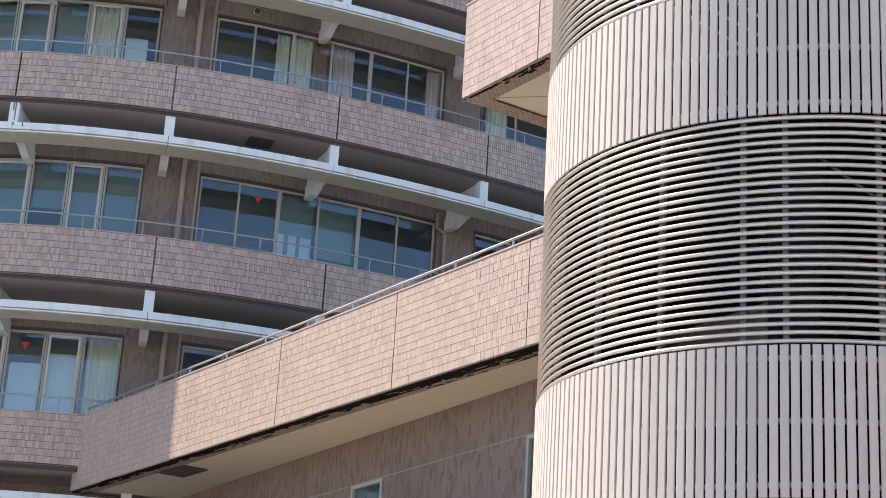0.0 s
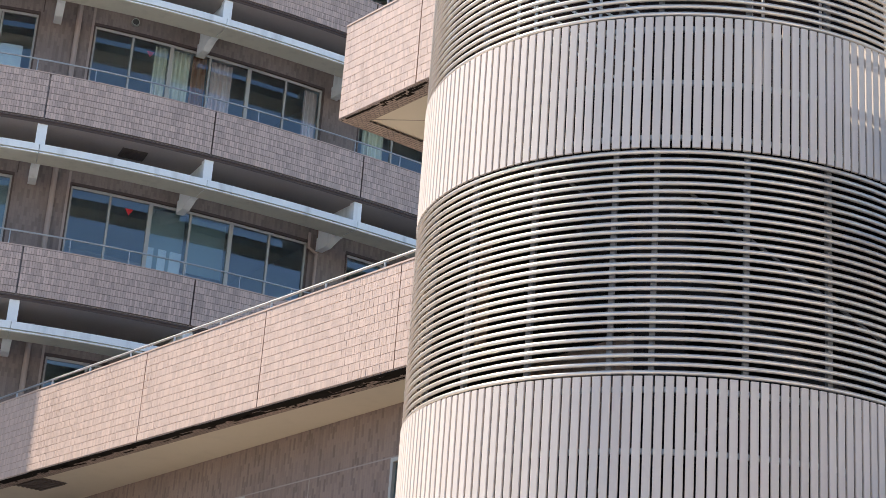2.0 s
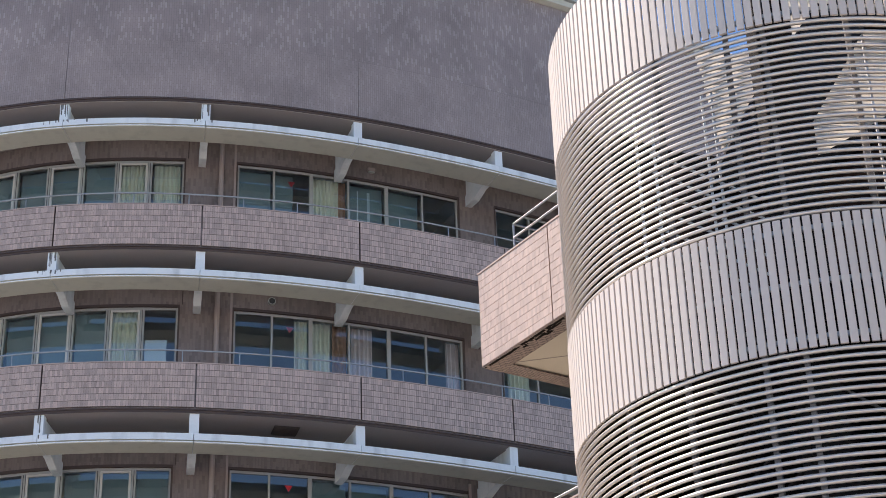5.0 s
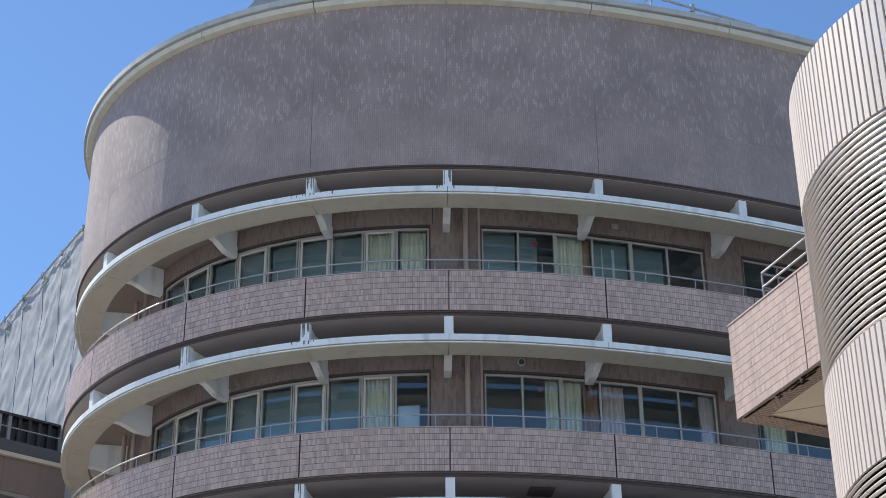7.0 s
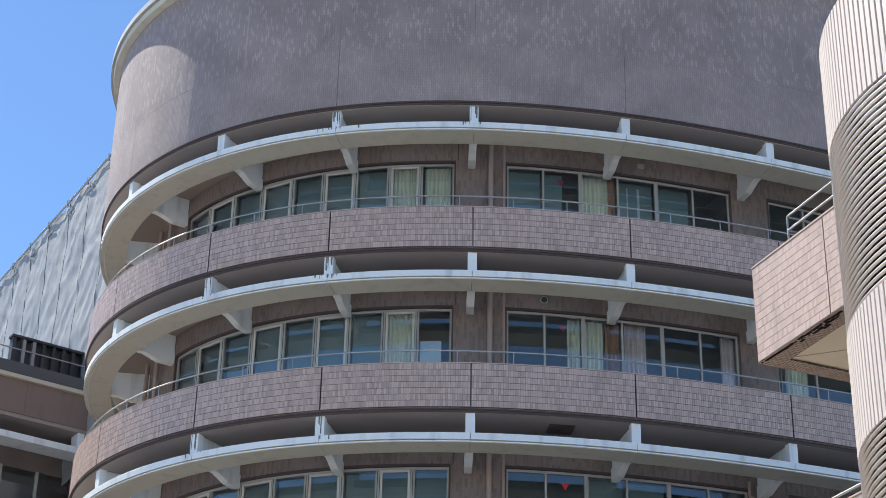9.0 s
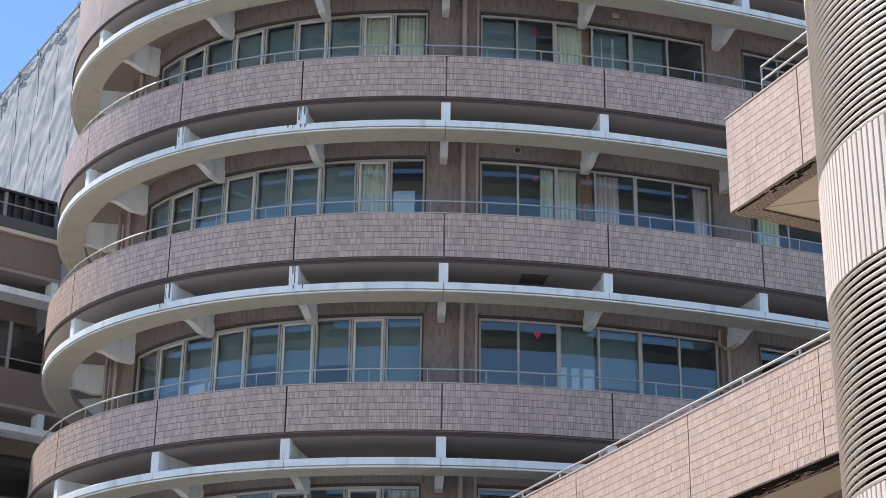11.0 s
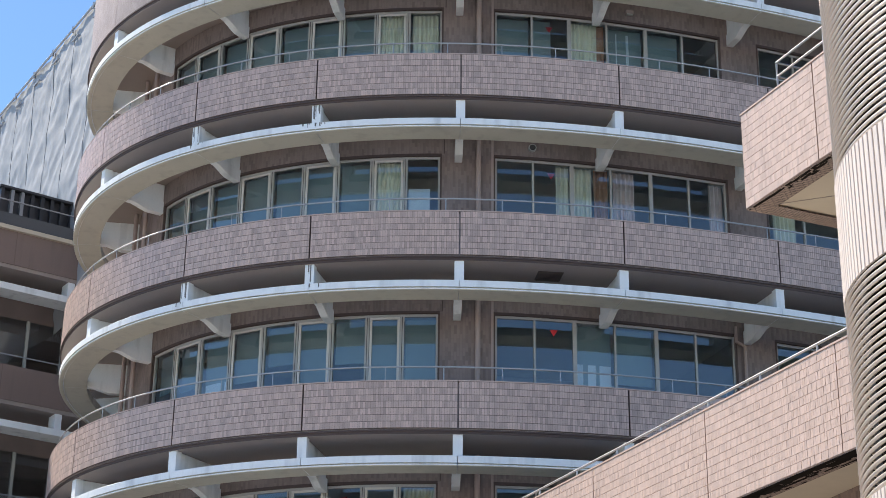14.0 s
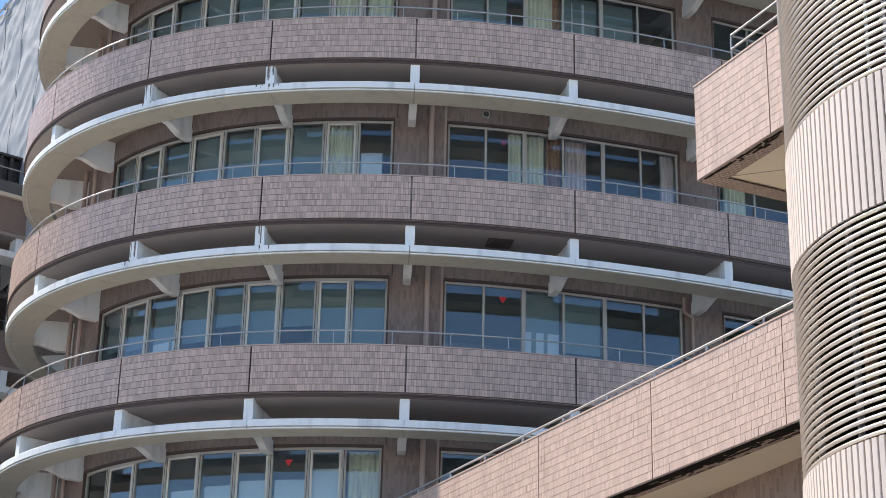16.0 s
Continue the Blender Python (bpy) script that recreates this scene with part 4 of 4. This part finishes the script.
def blind(s0, s1, z0, z1, label, material=None):
    me = sweep("roller_blind", rect(WALL_OFF - 0.225, WALL_OFF - 0.22, z0, z1), s0, s1)
    me.materials.append(material or M_BLIND)
    return tagged(new("roller_blind", me), label, "blind", "blinds in the ward windows")


def fl(k):
    L = ZC + k * P
    return L - 0.3, L + 2.03


CUR = [
    (2, -2.15, -1.42, M_CURTAIN, "pale green-cream curtain drawn across a ward window"), (2, -1.25, -0.55, M_CURTAIN, "pale green-cream curtain drawn across a ward window"),
    (2, 2.95, 3.62, M_CURTAIN, "cream curtain drawn half across a ward window"), (2, 3.62, 3.80, M_OCHRE, "narrow brown curtain beside a cream one"),
    (1, -2.15, -1.42, M_CURTAIN, "cream striped curtain drawn across a ward window"),
    (1, 2.48, 2.80, M_CURTAIN, "cream curtain gathered at a mullion"), (1, 2.96, 3.40, M_CURTAIN, "cream curtain gathered at a mullion"),
    (1, 3.45, 3.80, M_OCHRE, "ochre brown curtain in a ward window"), (1, 3.95, 4.48, M_PINK, "pale pink curtain gathered in a ward window"),
    (1, 6.45, 6.80, M_PINK, "pale pink curtain gathered in a ward window"), (1, 8.2, 8.8, M_CURTAIN, "cream curtain in a ward window"),
    (-1, -1.25, -0.5, M_CURTAIN, "cream curtain in a ward window"),
]
for k, a, b, m, lab in CUR:
    z0, z1 = fl(k)
    curtain(a, b, z0, z1, m, lab)
BL = [(1, -1.28, -0.72, 0.0, 0.72), (2, 4.15, 4.5, 0.0, 0.95), (0, -7.2, -6.3, 0.0, 0.55), (0, 2.95, 3.80, 0.0, 0.62),
      (-1, -6.1, -5.2, 0, 0.7), (-1, -5.05, -4.2, 0, 0.72), (-1, -4.05, -3.25, 0, 0.75), (-1, -3.1, -2.3, 0, 0.75), (-1, -2.15, -1.42, 0, 0.85)]
for k, a, b, u0, u1 in BL:
    z0, z1 = fl(k)
    blind(a, b, z0 + (z1 - z0) * u0, z0 + (z1 - z0) * u1, "pale grey-white blind behind a ward window")
# grey-teal sheets added behind the ribbon windows to brighten their dark panes
ribbon = WIN[0][1]
for k, panes, drop in ((2, range(0, 7), (0.30, 0.0, 0.22, 0.0, 0.12, 0.0, 0.18)), (1, range(0, 7), (0.45, 0.2, 0.0, 0.35, 0.1, 0.25, 0.4)), (0, range(0, 9), (0.6, 0.55, 0.3, 0.5, 0.62, 0.4, 0.58, 0.35, 0.3))):
    z0, z1 = fl(k)
    for i, u in zip(panes, drop):
        blind(ribbon[i] + 0.06, ribbon[i + 1] - 0.06, z0 + (z1 - z0) * u, z1, "added grey-teal sheet that brightens a ward window pane", M_TEAL_SHEET)
band = WIN[1][1]
for k, i, u in ((2, 0, 0.0), (2, 1, 0.0), (2, 3, 0.3), (2, 4, 0.1), (0, 2, 0.35), (0, 3, 0.45)):
    z0, z1 = fl(k)
    blind(band[i] + 0.06, band[i + 1] - (0.06 if (k, i) != (2, 1) else 0.45), z0 + (z1 - z0) * u, z1, "added grey-teal sheet that brightens a ward window pane", M_TEAL_SHEET)
# red downward triangles that mark the rescue openings
for k, s in ((2, 2.36), (1, 2.36), (0, 2.36), (-1, -2.72)):
    t, n = ring_axes(s)
    c = ring(s, WALL_OFF - (0.07 if k < 1 else 0.125), ZC + k * P + 1.78)
    bm = bmesh.new()
    q = [bm.verts.new(c + t * x + Vector((0, 0, z)) + n * d) for d in (0, 0.004) for x, z in ((-0.09, 0.06), (0.09, 0.06), (0, -0.09))]
    bm.faces.new(q[:3])
    bm.faces.new(q[5:2:-1])
    for a, b in ((0, 1), (1, 2), (2, 0)):
        bm.faces.new((q[b], q[a], q[a + 3], q[b + 3]))
    bmesh.ops.recalc_face_normals(bm, faces=bm.faces)
    me = bpy.data.meshes.new("rescue_mark")
    bm.to_mesh(me)
    bm.free()
    me.materials.append(M_RED)
    tagged(new("rescue_mark", me), "red triangle sign stuck on a window pane", "sign", "red triangle signs")


# dark water streaks on weathered fin posts and ledge joints
rng_s = random.Random(11)
for k, j in ((3, -3.21), (2, -3.21), (2, -6.25), (1, -3.21), (3, 0.0), (1, -6.25)):
    L = ZC + k * P
    zt = L - 1.56
    heavy = j == -3.21 and k > 1
    items = []
    for i in range(9 if heavy else 4):
        w = rng_s.uniform(0.008, 0.026)
        h = rng_s.uniform(0.12, 0.40)
        items.append(box_on_ring(j + rng_s.uniform(-0.085, 0.085), w, -0.0605, -0.057, L - 1.115 - h, L - 1.115))
    for i in range(10 if heavy else 4):
        w = rng_s.uniform(0.006, 0.035)
        h = rng_s.uniform(0.02, 0.10)
        items.append(box_on_ring(j + rng_s.gauss(0, 0.16), w, -0.021, -0.0175, zt - h, zt - 0.001))
    part("water_streak", boxes_mesh("water_streak", items), M_STREAK, ward, "dark water streaks on white concrete", kind="stuff")


# vents and small wall fittings
def vent(name, o, ax, ay, az, label):
    th = thing(name, o, label, "vent")
    o, ax, ay, az = Vector(o), Vector(ax), Vector(ay), Vector(az)
    part("backing", boxes_mesh("backing", [(o, ax, ay, az * 0.3)]), M_VENT, th)
    for i in range(7):
        part("slat", boxes_mesh("slat", [(o + ay * (i + 0.2) / 7 + az * 0.3 + ax * 0.04, ax * 0.92, ay * 0.06, az * 0.7)]), M_VENT, th)
    return th


t_, n_ = ring_axes(1.8)
vent("soffit_vent", ring(1.75, -0.95, ZC + P - 1.113), t_ * 0.55, n_ * 0.5, (0, 0, -0.03), "dark square louvre vent set in a balcony soffit")
vent("soffit_vent", place_d(3.0, -0.9, ZD - 1.432), T_DIR * 1.0, T_OUT * 0.6, (0, 0, -0.03), "dark square louvre vent set in the terrace soffit")
c = ring(1.86, WALL_OFF + 0.02, ZC + P + 2.36)
t_, n_ = ring_axes(1.86)
vh = thing("vent_hood", c, "small round dark vent hood on a brown wall", "vent")
part("rim", bars_mesh("rim", [(c - n_ * 0.02, c + n_ * 0.07)], 0.088, 18), M_FRAME, vh, "grey metal rim")
part("hood", bars_mesh("hood", [(c + n_ * 0.071, c + n_ * 0.074)], 0.07, 18), M_DARKFRAME, vh, "dark round opening")
q, o = 7.08, WALL_OFF + 0.08
bends = [ring(q, o, ZC - 0.95), ring(q, o, ZC + 1.85), ring(q - 0.22, o, ZC + 1.95), ring(q - 0.22, o, ZC + 2.3)]
dp = thing("waste_pipe", bends[0], "thin brown waste pipe with an elbow on the wall", "pipe")
part("pipe", bars_mesh("pipe", list(zip(bends, bends[1:])), 0.035, 10), M_PIPE, dp)
# small lamp on the wall over a top-floor window
t_, n_ = ring_axes(4.45)
wl = thing("wall_lamp", ring(4.45, WALL_OFF, ZC + 2 * P + 2.36), "small pale wall lamp over a ward window", "lamp")
part("body", boxes_mesh("body", [box_on_ring(4.45, 0.18, WALL_OFF, WALL_OFF + 0.09, ZC + 2 * P + 2.36, ZC + 2 * P + 2.44)]), M_PIPE, wl)
part("diffuser", boxes_mesh("diffuser", [box_on_ring(4.45, 0.15, WALL_OFF + 0.015, WALL_OFF + 0.08, ZC + 2 * P + 2.325, ZC + 2 * P + 2.359)]), M_FRAME, wl)
# corner rail of the upper terrace
rl = thing("corner_rail", TC + Vector((0, 0, ZC)), "two-bar galvanised corner rail on the upper terrace", "rail")
c0 = TC + T_DIR * 0.75 + T_IN * 0.14
for h in (0.30, 0.52):
    part("rail_bar", bars_mesh("rail_bar", [(c0 + Vector((0, 0, ZC + h)), c0 + T_DIR * 2.3 + Vector((0, 0, ZC + h))), (c0 + Vector((0, 0, ZC + h)), c0 + T_IN * 0.9 + Vector((0, 0, ZC + h)))], 0.017), M_RAIL, rl)
for d in (Vector(), T_DIR * 1.1, T_DIR * 2.2, T_IN * 0.9):
    part("rail_post", bars_mesh("rail_post", [(c0 + d + Vector((0, 0, ZC)), c0 + d + Vector((0, 0, ZC + 0.5)))], 0.015), M_RAIL, rl)

# floor discs added to block the sun, and upper flights inside the stair tower
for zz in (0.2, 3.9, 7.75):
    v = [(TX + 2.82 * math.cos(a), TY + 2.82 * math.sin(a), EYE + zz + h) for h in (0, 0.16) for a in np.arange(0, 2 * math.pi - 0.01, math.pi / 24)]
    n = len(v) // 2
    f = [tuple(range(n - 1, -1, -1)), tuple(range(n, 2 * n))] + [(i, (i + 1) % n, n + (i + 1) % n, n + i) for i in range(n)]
    part("floor_slab", mesh_from("floor_slab", v, f), M_STAIR, tower, "added near-black floor disc that blocks sun from above")


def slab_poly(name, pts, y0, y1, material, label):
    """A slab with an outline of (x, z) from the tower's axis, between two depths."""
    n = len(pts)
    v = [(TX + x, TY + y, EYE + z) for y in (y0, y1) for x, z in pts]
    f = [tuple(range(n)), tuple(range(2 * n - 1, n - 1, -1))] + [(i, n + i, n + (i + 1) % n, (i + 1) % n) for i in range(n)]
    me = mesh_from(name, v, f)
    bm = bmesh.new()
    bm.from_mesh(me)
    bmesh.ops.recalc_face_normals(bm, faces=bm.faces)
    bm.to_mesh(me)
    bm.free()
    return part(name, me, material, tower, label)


# flights and panels coloured darker than their material, for the stairwell's shade
slab_poly("stair_flight", [(-1.33, 10.2), (-0.65, 11.52), (0.36, 13.0), (1.14, 13.0), (0.72, 12.27), (-0.48, 10.3)], -0.3, 0.3, M_STAIR, "steel flight, near-black for stairwell shade")
slab_poly("stair_flight", [(0.62, 13.2), (1.8, 13.2), (2.9, 13.9), (2.9, 15.4), (2.0, 15.4)], 0.35, 0.5, M_STAIR, "steel flight, near-black for stairwell shade")
slab_poly("stair_wall", [(0.44, 7.95), (2.45, 7.95), (2.45, 12.82), (1.47, 12.16), (0.44, 11.5)], 1.5, 1.56, M_BROWN, "brown panel under the flight, darkened for shade")
slab_poly("stair_flight", [(0.44, 11.5), (1.47, 12.16), (2.45, 12.82), (2.45, 12.62), (1.47, 11.96), (0.44, 11.3)], 1.2, 1.49, M_STAIR, "steel flight, near-black for stairwell shade")
slab_poly("stair_wall", [(-2.2, 7.95), (0.43, 7.95), (0.43, 11.2), (-0.6, 11.5), (-1.6, 11.5), (-2.2, 10.9)], 1.3, 1.36, M_BROWN, "brown panel under the flight, darkened for shade")
# these rails are white so that the sun on them is in the colour
for x0, x1 in ((-2.35, 8.2), (-2.15, 8.2), (-1.52, 8.9), (-1.4, 8.9)):
    part("stair_rail", bars_mesh("stair_rail", [((TX + x0, TY - 1.0, EYE + x1), (TX + x0, TY - 1.0, EYE + 11.1 + 0.4 * x0 + 0.6))], 0.018), M_WHITE, tower)
for k in range(6):
    h = 10.25 - 0.24 * k
    part("stair_rail", bars_mesh("stair_rail", [((TX - 2.2, TY - 1.0, EYE + h), (TX - 0.95, TY - 1.0, EYE + h - 0.55))], 0.016), M_WHITE, tower)
# light posts of the upper flights, pale to draw the sunlit slits there
for x in (1.24, 1.4, 2.2, 2.3):
    part("landing_post", bars_mesh("landing_post", [((TX + x, TY + 0.8, EYE + 8.0), (TX + x, TY + 0.8, EYE + 13.6))], 0.022), M_RIB, tower)
